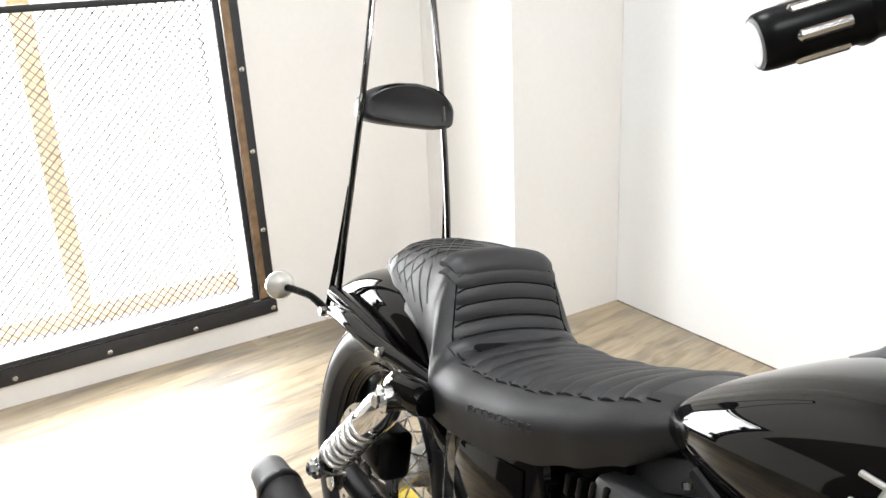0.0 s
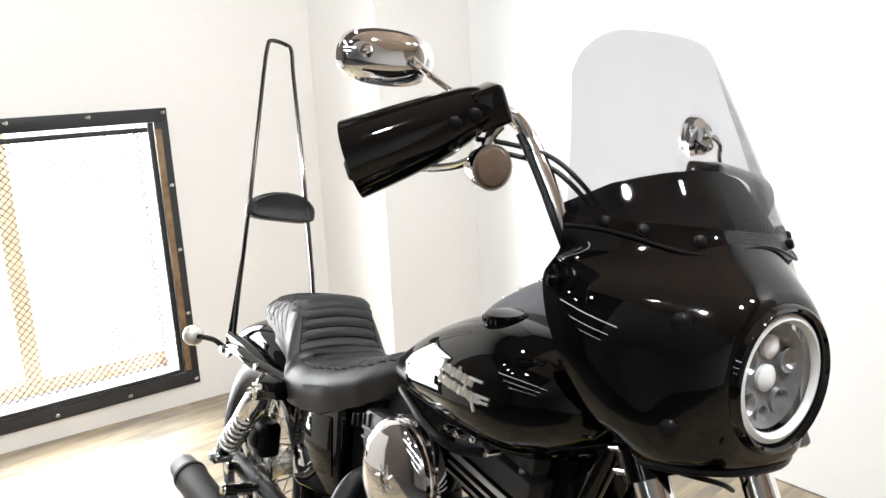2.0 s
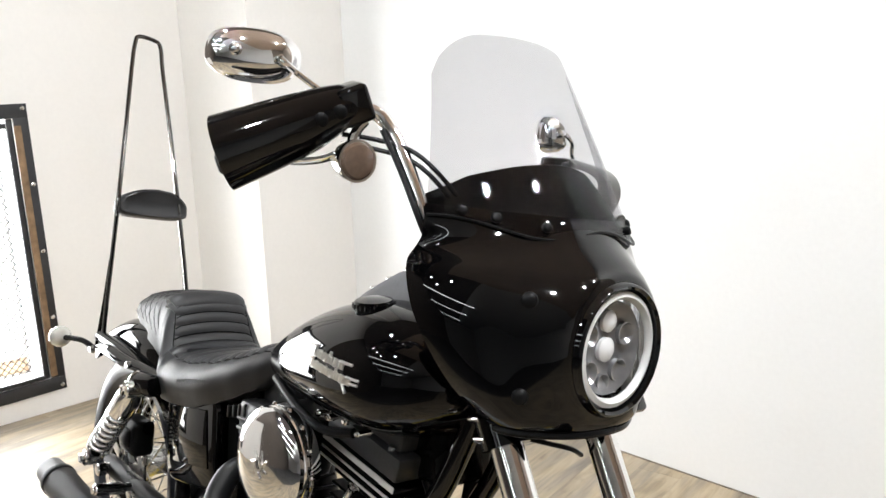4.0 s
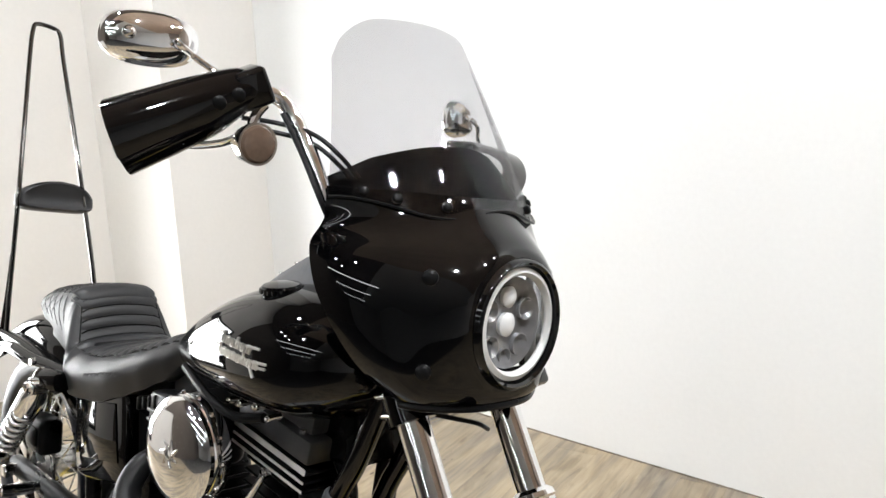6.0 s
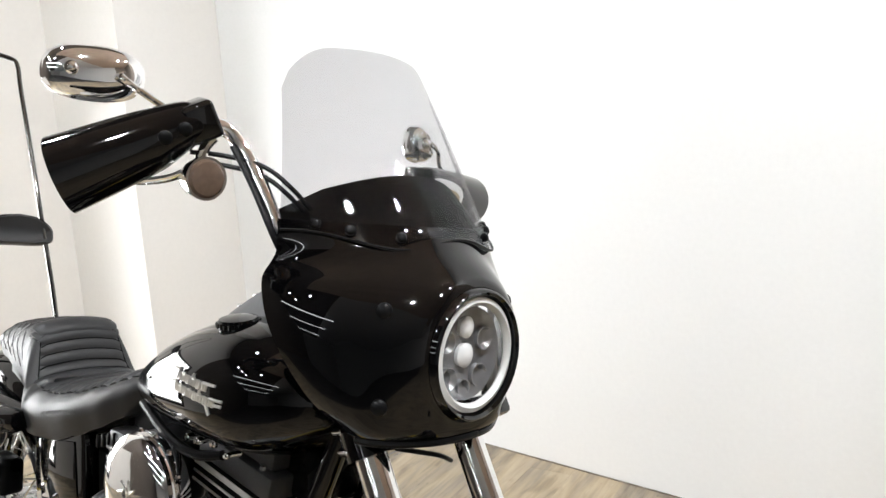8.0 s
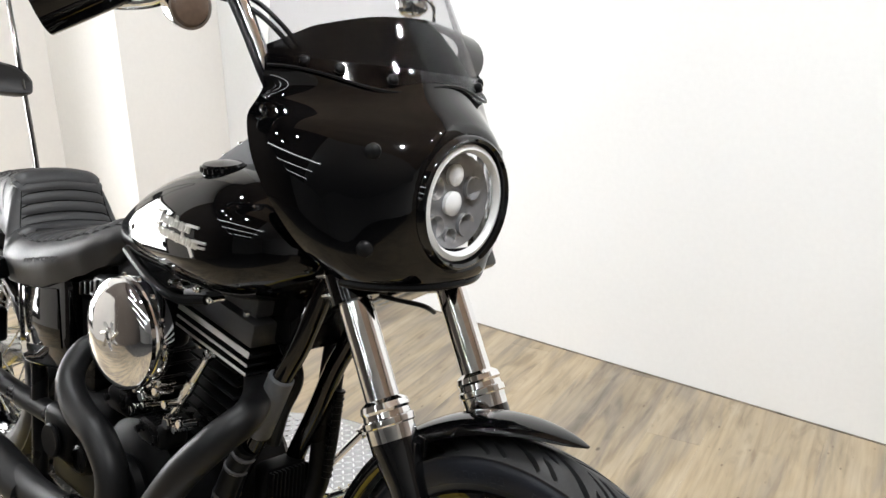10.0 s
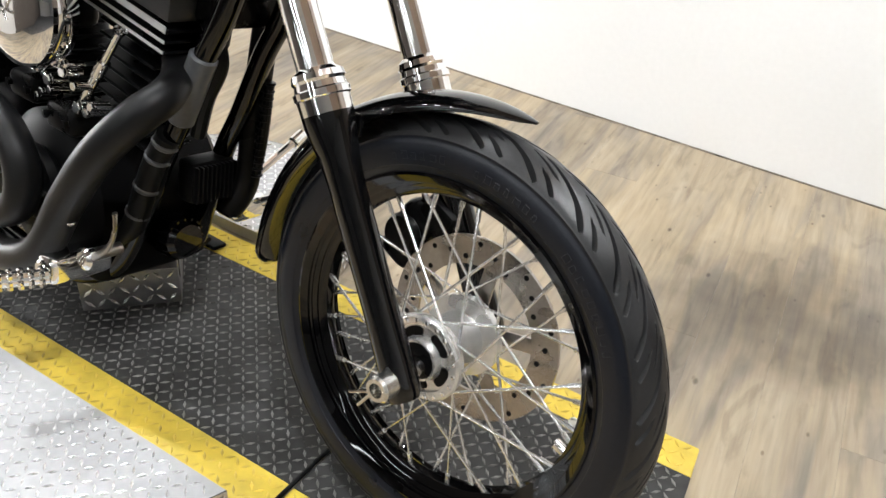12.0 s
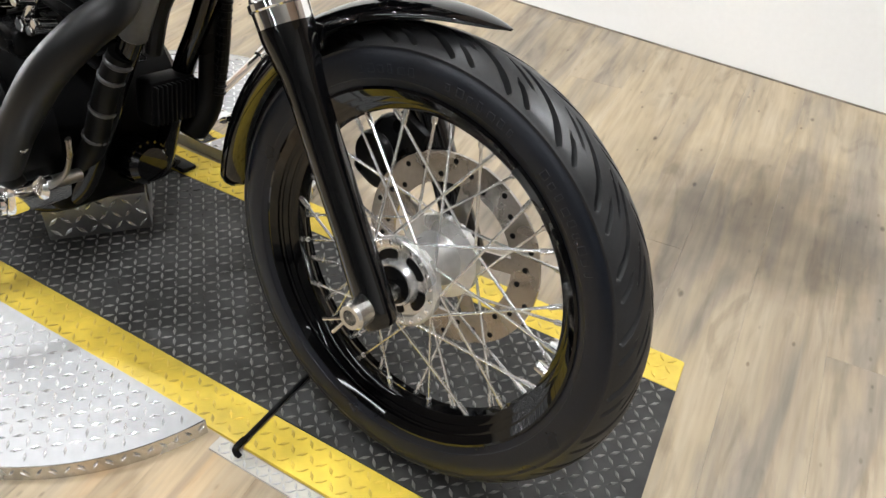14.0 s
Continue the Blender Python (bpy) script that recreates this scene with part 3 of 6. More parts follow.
def askew(bm):
    for v in bm.verts:
        if v.co.x > NEAR - 0.02:
            v.co.x += front_end(v.co.y) - NEAR
    return bm


def build_lift():
    lift = thing("motorcycle_lift", LIFT, "black tread plate motorcycle lift with yellow painted edges", "motorcycle lift")
    on_deck = lambda x, y: x < front_end(y) - 0.012
    for x0, x1 in ((BACK, FOLD - 0.003), (FOLD + 0.003, NEAR)):
        reach = x1 + (0.06 if x1 == NEAR else 0.0)
        bm = B()
        box(bm, (x0, -HALF + STRIPE, -0.02), (x1, HALF - STRIPE, 0), 0.0006)
        deck = part("deck_panel", askew(bm), DECK, lift, "black tread plate panel", smooth=0)
        me = lozenges(x0, reach, -HALF + STRIPE, HALF - STRIPE, 0.0180, 0.0, on_deck, 1.22)
        me.materials.append(TREADS)
        ob = new("tread_mark", me)
        ob.parent = deck
        tagged(ob, "worn raised tread marks", kind="stuff")
        for s in (-1, 1):
            lo, hi = (-HALF, -HALF + STRIPE - 0.0005) if s < 0 else (HALF - STRIPE + 0.0005, HALF)
            bm = B()
            box(bm, (x0, lo, -0.02), (x1, hi, 0.0003), 0.004 if x1 == NEAR else 0.0006)
            edge = part("yellow_edge", askew(bm), YELLOW, lift, "yellow painted edge")
            me = lozenges(x0 + 0.006, reach - 0.006, lo + 0.003, hi - 0.003, 0.0180, 0.0003, on_deck, 1.22)
            me.materials.append(YELLOW_WORN)
            ob = new("tread_mark", me)
            ob.parent = edge
            tagged(ob, "yellow raised tread marks", kind="stuff")
    bm = B()
    rod(bm, (FOLD, -HALF - 0.004, 0.004), (FOLD, HALF + 0.004, 0.004), 0.0042, n=8)
    tube(bm, [(FOLD, -HALF + 0.01, 0.004), (FOLD, -HALF - 0.010, 0.004), (FOLD + 0.003, -HALF - 0.014, 0.0), (FOLD + 0.012, -HALF - 0.016, -0.005)], 0.0055, 8, 4)
    part("hinge_pin", bm, SATIN, lift, "black hinge pin of the front flap")
    bm = B()
    box(bm, (FOLD - 0.04, -HALF - 0.030, -0.012), (NEAR - 0.10, -HALF - 0.003, -0.002), 0.002)
    trim = part("edge_trim", bm, PALE_EDGE, lift, "worn pale edge strip")
    me = lozenges(FOLD - 0.03, NEAR - 0.11, -HALF - 0.029, -HALF - 0.004, 0.0125, -0.002)
    me.materials.append(PLATE)
    ob = new("tread_mark", me)
    ob.parent = trim
    tagged(ob, "raised tread marks", kind="stuff")


build_lift()


def step_plate(cx, cy, r, side):
    """A half-round tread plate whose straight side lies along the lift."""
    tt = thing("step_plate", RM, "bright round-edged tread plate step beside the lift", "step plate", "step plates")
    top = 0.025
    edge = lambda x: 0.125 + 0.0209 * (x + 0.85) + side * (HALF + 0.004)
    out = lambda x, y, gap: side * (y - edge(x)) > gap
    inside = lambda x, y: (x - cx) ** 2 + (y - cy) ** 2 < (r - 0.016) ** 2 and out(x, y, 0.014)
    turns = [radians(d) for d in (range(180, 361, 3) if side < 0 else range(0, 181, 3))]
    turns = [a for a in turns if out(cx + r * math.cos(a), cy + r * math.sin(a), 0)]
    arc = [(cx + r * math.cos(a), cy + r * math.sin(a)) for a in turns]
    bm = B()
    hi, lo = [bm.verts.new((x, y, top)) for x, y in arc], [bm.verts.new((x, y, -0.005)) for x, y in arc]
    bm.faces.new(hi)
    bm.faces.new(lo[::-1])
    n = len(arc)
    for k in range(n):
        bm.faces.new((lo[k], lo[(k + 1) % n], hi[(k + 1) % n], hi[k]))
    plate = part("plate", bm, PLATE, tt, "", 20)
    me = lozenges(cx - r, cx + r, cy - r if side < 0 else cy, cy if side < 0 else cy + r, 0.0195, top, inside, 1.3)
    me.materials.append(MARK_BRIGHT)
    ob = new("tread_mark", me)
    ob.parent = plate
    tagged(ob, "bright raised tread marks", kind="stuff")
    bm = B()
    grid(bm, [[(cx + (r + 0.0025) * math.cos(a), cy + (r + 0.0025) * math.sin(a), z) for a in turns] for z in (-0.005, top + 0.001)])
    band = part("edge_band", thick(bm, 0.002), ALLOY, tt, "bright metal band round the edge")
    me = lozenges(0.0, r * (turns[-1] - turns[0]), 0.002, top - 0.002, 0.0195, 0.0, None, 0.95)
    for v in me.vertices:
        a, out_r = turns[0] + v.co.x / r, r + 0.0045 + v.co.z
        v.co = (cx + out_r * math.cos(a), cy + out_r * math.sin(a), v.co.y)
    me.materials.append(MARK_BRIGHT)
    ob = new("tread_mark", me)
    ob.parent = band
    tagged(ob, "bright raised tread marks", kind="stuff")


step_plate(-0.65, -0.02, 0.417, -1)
step_plate(-0.95, 0.36, 0.44, 1)

# tread plate block that stands on the lift under the engine
blk = Matrix.Translation((-0.781, 0.029, 0)) @ pose(0, 0, 0, 0, 0, 52.5)
block = thing("support_block", blk, "bright tread plate box standing on the lift", "support block")
bm = B()
box(bm, (-0.098, 0.0, 0.0005), (0.098, 0.16, 0.088), 0.002)
body = part("body", bm, SHADED_PLATE, block)
me = lozenges(-0.094, 0.094, 0.004, 0.086, 0.0235, 0.0, None, 1.75)
me.materials.append(MARK_BRIGHT)
ob = new("tread_mark", me)
ob.parent, ob.matrix_local = body, pose(0, -0.0003, 0, 90)
tagged(ob, "raised tread marks", kind="stuff")

# ---------------------------------------------------------------- the motorcycle (x ahead, y to its left, z up)
bike = thing("motorcycle", BIKE, "gloss black cruiser motorcycle with fairing and tall sissy bar", "motorcycle")


def mirrored(f):
    for s in (-1, 1):
        f(s)


# wheels
def tyre(bm, c, radius, width, bead, blocks):
    """A tyre about the y axis, with long slanting grooves cut into its crown."""
    h, tall = width / 2, radius - bead
    half = [(0, 0.0), (0.28 * h, 0.03 * tall), (0.55 * h, 0.105 * tall), (0.76 * h, 0.21 * tall), (0.875 * h, 0.295 * tall), (0.905 * h, 0.320 * tall), (0.900 * h, 0.365 * tall), (0.965 * h, 0.45 * tall), (1.0 * h, 0.56 * tall),
            (0.985 * h, 0.70 * tall), (0.955 * h, 0.79 * tall), (0.925 * h, 0.81 * tall), (0.84 * h, 0.92 * tall), (0.78 * h, 1.0 * tall)]
    line = [(p.x, p.y) for p in smooth_path([V(y, d, 0) for y, d in half], 5)]
    prof = [(-y, d) for y, d in reversed(line[1:])] + line

    def cut(turn, sh, lo, hi, wide):
        """How deep a groove is at this place, 0 to 1."""
        if not lo < sh < hi:
            return 0.0
        off = abs((turn + 0.5) % 1.0 - 0.5)
        ends = min(1.0, (sh - lo) / 0.06, (hi - sh) / 0.06)
        return max(0.0, min(1.0, (wide * ends - off) / (0.4 * wide)))

    rows = []
    steps = blocks * 44
    for i in range(steps):
        turn = i / 44
        row = []
        for y, d in prof:
            sh = abs(y) / h
            r = radius - d
            lean = min(sh, 0.86)
            th = 2 * math.pi / blocks * (turn - 2.1 * lean + 0.75 * lean * lean)
            if d < 0.31 * tall:
                u = turn + (0.5 if y > 0 else 0.0)
                r -= 0.0085 * max(cut(u, sh, 0.04, 0.83, 0.088), cut(u + 0.36, sh, 0.48, 0.82, 0.06), cut(u + 0.66, sh, 0.12, 0.44, 0.06))
            row.append(V(c[0] + r * math.cos(th), c[1] + y, c[2] + r * math.sin(th)))
        rows.append(row)
    vs = [[bm.verts.new(p) for p in row] for row in rows]
    for a, b in zip(vs, vs[1:] + vs[:1]):
        for j in range(len(a) - 1):
            bm.faces.new((a[j], a[j + 1], b[j + 1], b[j]))
    return bm


def spoke_mesh(length):
    bm = B()
    lathe(bm, [(0, 0), (0, 0.0022), (length - 0.022, 0.0021), (length - 0.022, 0.0040), (length, 0.0038), (length, 0)], (0, 0, 0), (0, 0, 1), 8)
    return finish("spoke", bm, SPOKE)


def kidney_mesh(r0, r1, half=26):
    """A shallow dark plate bent round the hub, painted as an opening's shade."""
    bm = B()
    rings = []
    for y, k in ((0.0, 1.0), (-0.0012, 0.94), (-0.0012, 0.5)):
        mid, deep = (r0 + r1) / 2, (r1 - r0) / 2 * k
        ring = []
        for i in range(28):
            a = 2 * math.pi * i / 28
            t = radians(half * k) * math.copysign(abs(math.cos(a)) ** 0.6, math.cos(a))
            rr = mid + deep * math.copysign(abs(math.sin(a)) ** 0.7, math.sin(a))
            ring.append(V(rr * math.cos(t), y, rr * math.sin(t)))
        rings.append(ring)
    loft(bm, rings)
    return finish("hub_opening_shade", bm, SATIN)


def spoked_wheel(name, c, radius, width, rim_r, rim_w, hub_r, hub_w, label, blocks, phase=0.0, disc_side=1, disc_r=0.146):
    c = Vector(c)
    bm = B()
    h = rim_w / 2
    prof = [(-h, rim_r), (-h - 0.004, rim_r + 0.006), (-h - 0.003, rim_r + 0.010), (-h + 0.002, rim_r + 0.009), (-h + 0.004, rim_r), (-h + 0.006, rim_r - 0.003), (-h + 0.008, rim_r - 0.001), (-h + 0.011, rim_r - 0.006),
            (-h + 0.013, rim_r - 0.009), (-h + 0.015, rim_r - 0.007), (-h + 0.018, rim_r - 0.013), (-h * 0.36, rim_r - 0.020), (-h * 0.30, rim_r - 0.018), (0, rim_r - 0.023)]
    prof = prof + [(-s, r) for s, r in reversed(prof[:-1])]
    inner = [(s * 0.93, r - 0.004) for s, r in reversed(prof)]
    lathe(bm, prof + inner, c, (0, 1, 0), 96, closed=True)
    wheel = part(name, bm, GLOSS, bike, label)
    rubber = part("tyre", tyre(B(), c, radius, width, rim_r + 0.004, blocks), RUBBER, wheel, "black rubber tyre with slanting grooves", 28)
    rubber.data.materials.append(TREAD_RUBBER)
    shoulder = radius - 0.325 * (radius - rim_r - 0.004)
    for poly in rubber.data.polygons:
        poly.material_index = int(math.hypot(poly.center.x - c.x, poly.center.z - c.z) > shoulder)
    bm = B()
    w = hub_w / 2
    lathe(bm, [(-w - 0.012, 0.014), (-w - 0.012, 0.030), (-w, 0.034), (-w, hub_r - 0.002), (-w + 0.002, hub_r), (-w + 0.012, hub_r), (-w + 0.022, hub_r * 0.80), (-0.01, hub_r * 0.55), (0.01, hub_r * 0.55),
               (w - 0.018, hub_r * 0.66), (w - 0.012, hub_r), (w, hub_r), (w, 0.034), (w + 0.012, 0.030), (w + 0.012, 0.014)], c, (0, 1, 0), 48)
    part("hub", bm, HUB, wheel, "bright alloy hub")
    bm = B()
    lathe(bm, [(-w - 0.0125, 0.0), (-w - 0.0125, 0.026), (-w - 0.010, 0.030)], c, (0, 1, 0), 28)
    part("bearing_cap", bm, SATIN, wheel, "black bearing cap")
    data = kidney_mesh(hub_r * 0.50, hub_r * 0.76)
    for k in range(5):
        ob = new("hub_opening_shade", data)
        ob.parent, ob.location, ob.rotation_euler = wheel, c + V(0, -w, 0), (0, radians(72 * k + 20), 0)
    bm = B()
    lathe(bm, [(-w - 0.0035, hub_r * 0.80), (-w - 0.0045, hub_r * 0.83), (-w - 0.0045, hub_r * 0.98), (-w - 0.002, hub_r * 1.03), (-w + 0.004, hub_r * 1.03)], c, (0, 1, 0), 48)
    part("spoke_flange", bm, HUB, wheel, "polished flange ring that holds the spokes")
    rivet = B()
    ball(rivet, (0, 0, 0), 0.0034, (1, 0.7, 1), 8)
    data = finish("spoke_head", rivet, CHROME)
    for k in range(20):
        a = 2 * math.pi * k / 20
        ob = new("spoke_head", data)
        ob.parent, ob.location = wheel, c + V((hub_r - 0.0055) * math.cos(a), -w - 0.005, (hub_r - 0.0055) * math.sin(a))
    rim_in = rim_r - 0.022
    data = None
    for k in range(40):
        side = -1 if k % 2 else 1
        pair = k // 2
        lead = 1 if pair % 2 else -1
        a_rim = 2 * math.pi * (k + 0.25) / 40 + phase
        a_hub = a_rim + lead * radians(62)
        p = c + V((hub_r - 0.007) * math.cos(a_hub), side * (w - 0.005), (hub_r - 0.007) * math.sin(a_hub))
        q = c + V(rim_in * math.cos(a_rim), side * 0.007, rim_in * math.sin(a_rim))
        if data is None:
            data = spoke_mesh((q - p).length)
        ob = new("spoke", data)
        ob.parent, ob.matrix_local = wheel, Matrix.Translation(p) @ aim(q - p)
    # drilled brake disc on a carrier
    yd = disc_side * (w + 0.016)
    bm = B()
    lathe(bm, [(-0.0025, disc_r * 0.70), (-0.0025, disc_r), (0.0025, disc_r), (0.0025, disc_r * 0.70)], c + V(0, yd, 0), (0, 1, 0), 72, closed=True)
    part("brake_disc", bm, STEEL, wheel, "drilled steel brake disc", 30)
    for k in range(5):
        a = radians(72 * k + 12)
        d, n = V(math.cos(a), 0, math.sin(a)), V(-math.sin(a), 0, math.cos(a))
        m = Matrix((d, V(0, 1, 0), n)).transposed().to_4x4()
        m.translation = c + V(0, yd, 0)
        bm = B()
        box(bm, (0.030, -0.002, -0.012), (disc_r * 0.74, 0.002, 0.012), 0.001, m)
        part("disc_carrier", bm, STEEL, wheel)
    # black discs stand in for the shade inside the drilled holes
    hole = B()
    lathe(hole, [(-0.0032, 0), (-0.0032, 0.0042), (0.0032, 0.0042), (0.0032, 0)], (0, 0, 0), (0, 1, 0), 10)
    data = finish("hole_shade", hole, SATIN)
    for k in range(30):
        a = radians(12 * k)
        rr = disc_r * (0.78, 0.85, 0.93)[k % 3]
        ob = new("hole_shade", data)
        ob.parent, ob.location = wheel, c + V(rr * math.cos(a), yd, rr * math.sin(a))
    return wheel


front_wheel = spoked_wheel("front_wheel", (0, 0, 0.329), 0.329, 0.089, 0.246, 0.072, 0.062, 0.105, "black spoked front wheel with drilled disc", 24, 0.05)
rear_wheel = spoked_wheel("rear_wheel", (-1.655, 0, 0.328), 0.328, 0.160, 0.214, 0.115, 0.070, 0.150, "black spoked rear wheel", 18, 0.02, -1, 0.140)
tyre_side = next(o for o in front_wheel.children if o.name.startswith("tyre"))
for k in range(22):
    a = radians(28 + 3.2 * k + (9 if k > 8 else 0) + (8 if k > 15 else 0))
    out, along = V(math.cos(a), 0, math.sin(a)), V(-math.sin(a), 0, math.cos(a))
    mm = Matrix((along, out, V(0, -1, 0))).transposed().to_4x4()
    mm.translation = V(0, -0.0440, 0.329) + out * 0.279
    bm = B()
    box(bm, (-0.0025 - 0.002 * (k % 3), -0.0055, -0.0012), (0.0035, 0.0055 - 0.002 * (k % 2), 0.0009), 0.0006, mm, 1)
    part("raised_mark", bm, RUBBER, tyre_side)
# balance weights clipped to two spokes
for p, q in ((V(0.204, 0.0, 0.275), V(0.220, 0.0, 0.270)), (V(0.216, 0.0, 0.3177), V(0.233, 0.0, 0.3167))):
    bm = B()
    rod(bm, p - (q - p) * 0.5, q, 0.0085, n=14, chamfer=0.003)
    part("balance_weight", bm, ALLOY, front_wheel, "small silver balance weight")

# fork
FORK_TOP, FORK_LOW = V(-0.420, 0, 1.055), V(0.004, 0, 0.322)
AX = (FORK_TOP - FORK_LOW).normalized()


def fork_at(z):
    return FORK_LOW + AX * ((z - FORK_LOW.z) / AX.z)


def fork_leg(s):
    y = V(0, s * 0.105, 0)
    low = FORK_LOW + y
    L = (fork_at(0.630) - FORK_LOW).length
    bm = B()
    lathe(bm, [(-0.030, 0), (-0.030, 0.021), (-0.022, 0.025), (0.02, 0.0255), (0.10, 0.0238), (L - 0.09, 0.0245), (L - 0.06, 0.0265), (L - 0.012, 0.0345), (L, 0.0345), (L, 0.0)], low, AX, 32)
    slider = part("fork_slider", bm, SLIDER, bike, "gloss black lower fork leg")
    bm = B()
    lathe(bm, [(L, 0.0), (L, 0.0345), (L + 0.020, 0.0352), (L + 0.022, 0.0375), (L + 0.030, 0.0375), (L + 0.032, 0.0345), (L + 0.040, 0.0335), (L + 0.044, 0.036), (L + 0.052, 0.034), (L + 0.058, 0.0255)], low, AX, 32)
    part("dust_cover", bm, CHROME, slider, "chrome dust cover ring")
    bm = B()
    M = (fork_at(1.04) - FORK_LOW).length
    lathe(bm, [(L + 0.05, 0.0), (L + 0.05, 0.0245), (M, 0.0245), (M, 0)], low, AX, 32)
    part("fork_tube", bm, CHROME, bike, "bright chrome fork tube")


mirrored(fork_leg)
for z, r in ((0.822, 0.036), (1.005, 0.034)):
    c = fork_at(z)
    bm = B()
    m = Matrix.Translation(c) @ aim(AX)
    box(bm, (-0.115, -0.10, -0.018), (-0.02, 0.10, 0.018), 0.008, m @ Matrix.Rotation(0, 4, "Z"))
    for s in (-1, 1):
        lathe(bm, [(-0.022, 0.026), (-0.022, r), (0.022, r), (0.022, 0.026)], c + V(0, s * 0.105, 0), AX, 24)
        box(bm, (-0.02, -0.105, -0.018), (0.02, 0.105, 0.018), 0.006, Matrix.Translation(c) @ aim(AX) if s < 0 else Matrix.Translation(c) @ aim(AX) @ pose(0, 0, 0.0005))
    part("triple_clamp", bm, GLOSS, bike, "gloss black fork clamp")
for s in (-1, 1):
    for dz in (-0.012, 0.014):
        bm = B()
        rod(bm, fork_at(0.822 + dz) + V(-0.034, s * 0.128, -0.004), fork_at(0.822 + dz) + V(-0.008, s * 0.136, 0.004), 0.0065, n=12)
        part("pinch_bolt", bm, CHROME, bike, "chrome pinch bolt")
bm = B()
rod(bm, (0.004, -0.128, 0.322), (0.004, 0.135, 0.322), 0.0125)
lathe(bm, [(0, 0.0), (0, 0.019), (0.022, 0.019), (0.026, 0.016), (0.026, 0.0105), (0.012, 0.0095), (0.012, 0)], (0.004, -0.127, 0.322), (0, -1, 0), 28)
part("front_axle", bm, ALLOY, bike, "bright front axle with nut")
bm = B()
for q in (V(-0.042, -0.148, 0.294), V(-0.024, -0.148, 0.282)):
    rod(bm, (-0.002, -0.146, 0.316), q, 0.0028, n=8)
part("cotter_pin", bm, ALLOY, bike, "bright split pin through the axle nut")

bm = B()
tube(bm, [(-0.300, -0.040, 0.800), (-0.285, 0.0, 0.790), (-0.275, 0.045, 0.778), (-0.285, 0.085, 0.760)], 0.0040, 8)
part("clamp_hose", bm, PLASTIC, bike, "black brake hose between the fork tubes")
# front brake caliper, on the left leg
bm = B()
CAL = Matrix.Translation((-0.148, 0.090, 0.420)) @ pose(0, 0, 0, 0, 24, 0)
box(bm, (-0.036, -0.028, -0.056), (0.032, 0.028, 0.056), 0.020, CAL, 3)
lathe(bm, [(0, 0), (0, 0.030), (0.006, 0.034), (0.014, 0.030), (0.014, 0)], CAL @ V(-0.002, -0.026, 0.008), (0, -1, 0), 24)
box(bm, (-0.010, -0.020, 0.030), (0.050, 0.020, 0.085), 0.010, CAL)
cal = part("brake_caliper", bm, SATIN, bike, "black front brake caliper")
bm = B()
rod(bm, CAL @ V(0.0, 0.028, 0.030), CAL @ V(0.0, 0.036, 0.030), 0.012)
part("caliper_bolt", bm, CHROME, cal)
bm = B()
tube(bm, [CAL @ V(-0.01, 0.0, 0.05), (-0.185, 0.120, 0.56), (-0.24, 0.140, 0.70), (-0.30, 0.135, 0.79), (-0.34, 0.10, 0.85)], 0.005, 8)
part("brake_hose", bm, PLASTIC, bike, "black brake hose")
bm = B()
box(bm, (-0.194, 0.126, 0.414), (-0.182, 0.134, 0.434), 0.003)
part("reflector", bm, RED, bike, "small red reflector on the fork leg")


# front fender: a thin shell hugging the tyre, drawn to a point ahead
def fender_shell(bm, c, r0, a0, a1, half, depth, lip, taper0, taper1, n=44, cols=15):
    rows = []
    for i in range(n + 1):
        t = i / n
        a = radians(lerp(a0, a1, t))
        w = half * min(1.0, (t / taper0) ** 0.55 if taper0 and t < taper0 else 1.0) * min(1.0, ((1 - t) / taper1) ** 0.6 if taper1 and 1 - t < taper1 else 1.0)
        w = max(w, 0.004)
        row = []
        for j in range(cols + 1):
            u = -1 + 2 * j / cols
            y = w * math.sin(u * math.pi / 2)
            drop = depth * (1 - math.cos(u * math.pi / 2)) * (w / half) + lip * abs(u) ** 4 * (w / half)
            r = r0 - drop
            row.append(V(c[0] + r * math.cos(a), y, c[2] + r * math.sin(a)))
        rows.append(row)
    grid(bm, rows)
    return thick(bm, 0.003)


part("front_fender", fender_shell(B(), (0, 0, 0.333), 0.354, 79, 184, 0.064, 0.022, 0.008, 0.42, 0.06), GLOSS, bike, "short gloss black front fender drawn to a point", 50)
for s in (-1, 1):
    bm = B()
    box(bm, (-0.180, s * 0.070 - 0.005, 0.602), (-0.145, s * 0.070 + 0.005, 0.632), 0.004)
    part("fender_bracket", bm, GLOSS, bike, "black fender bracket")

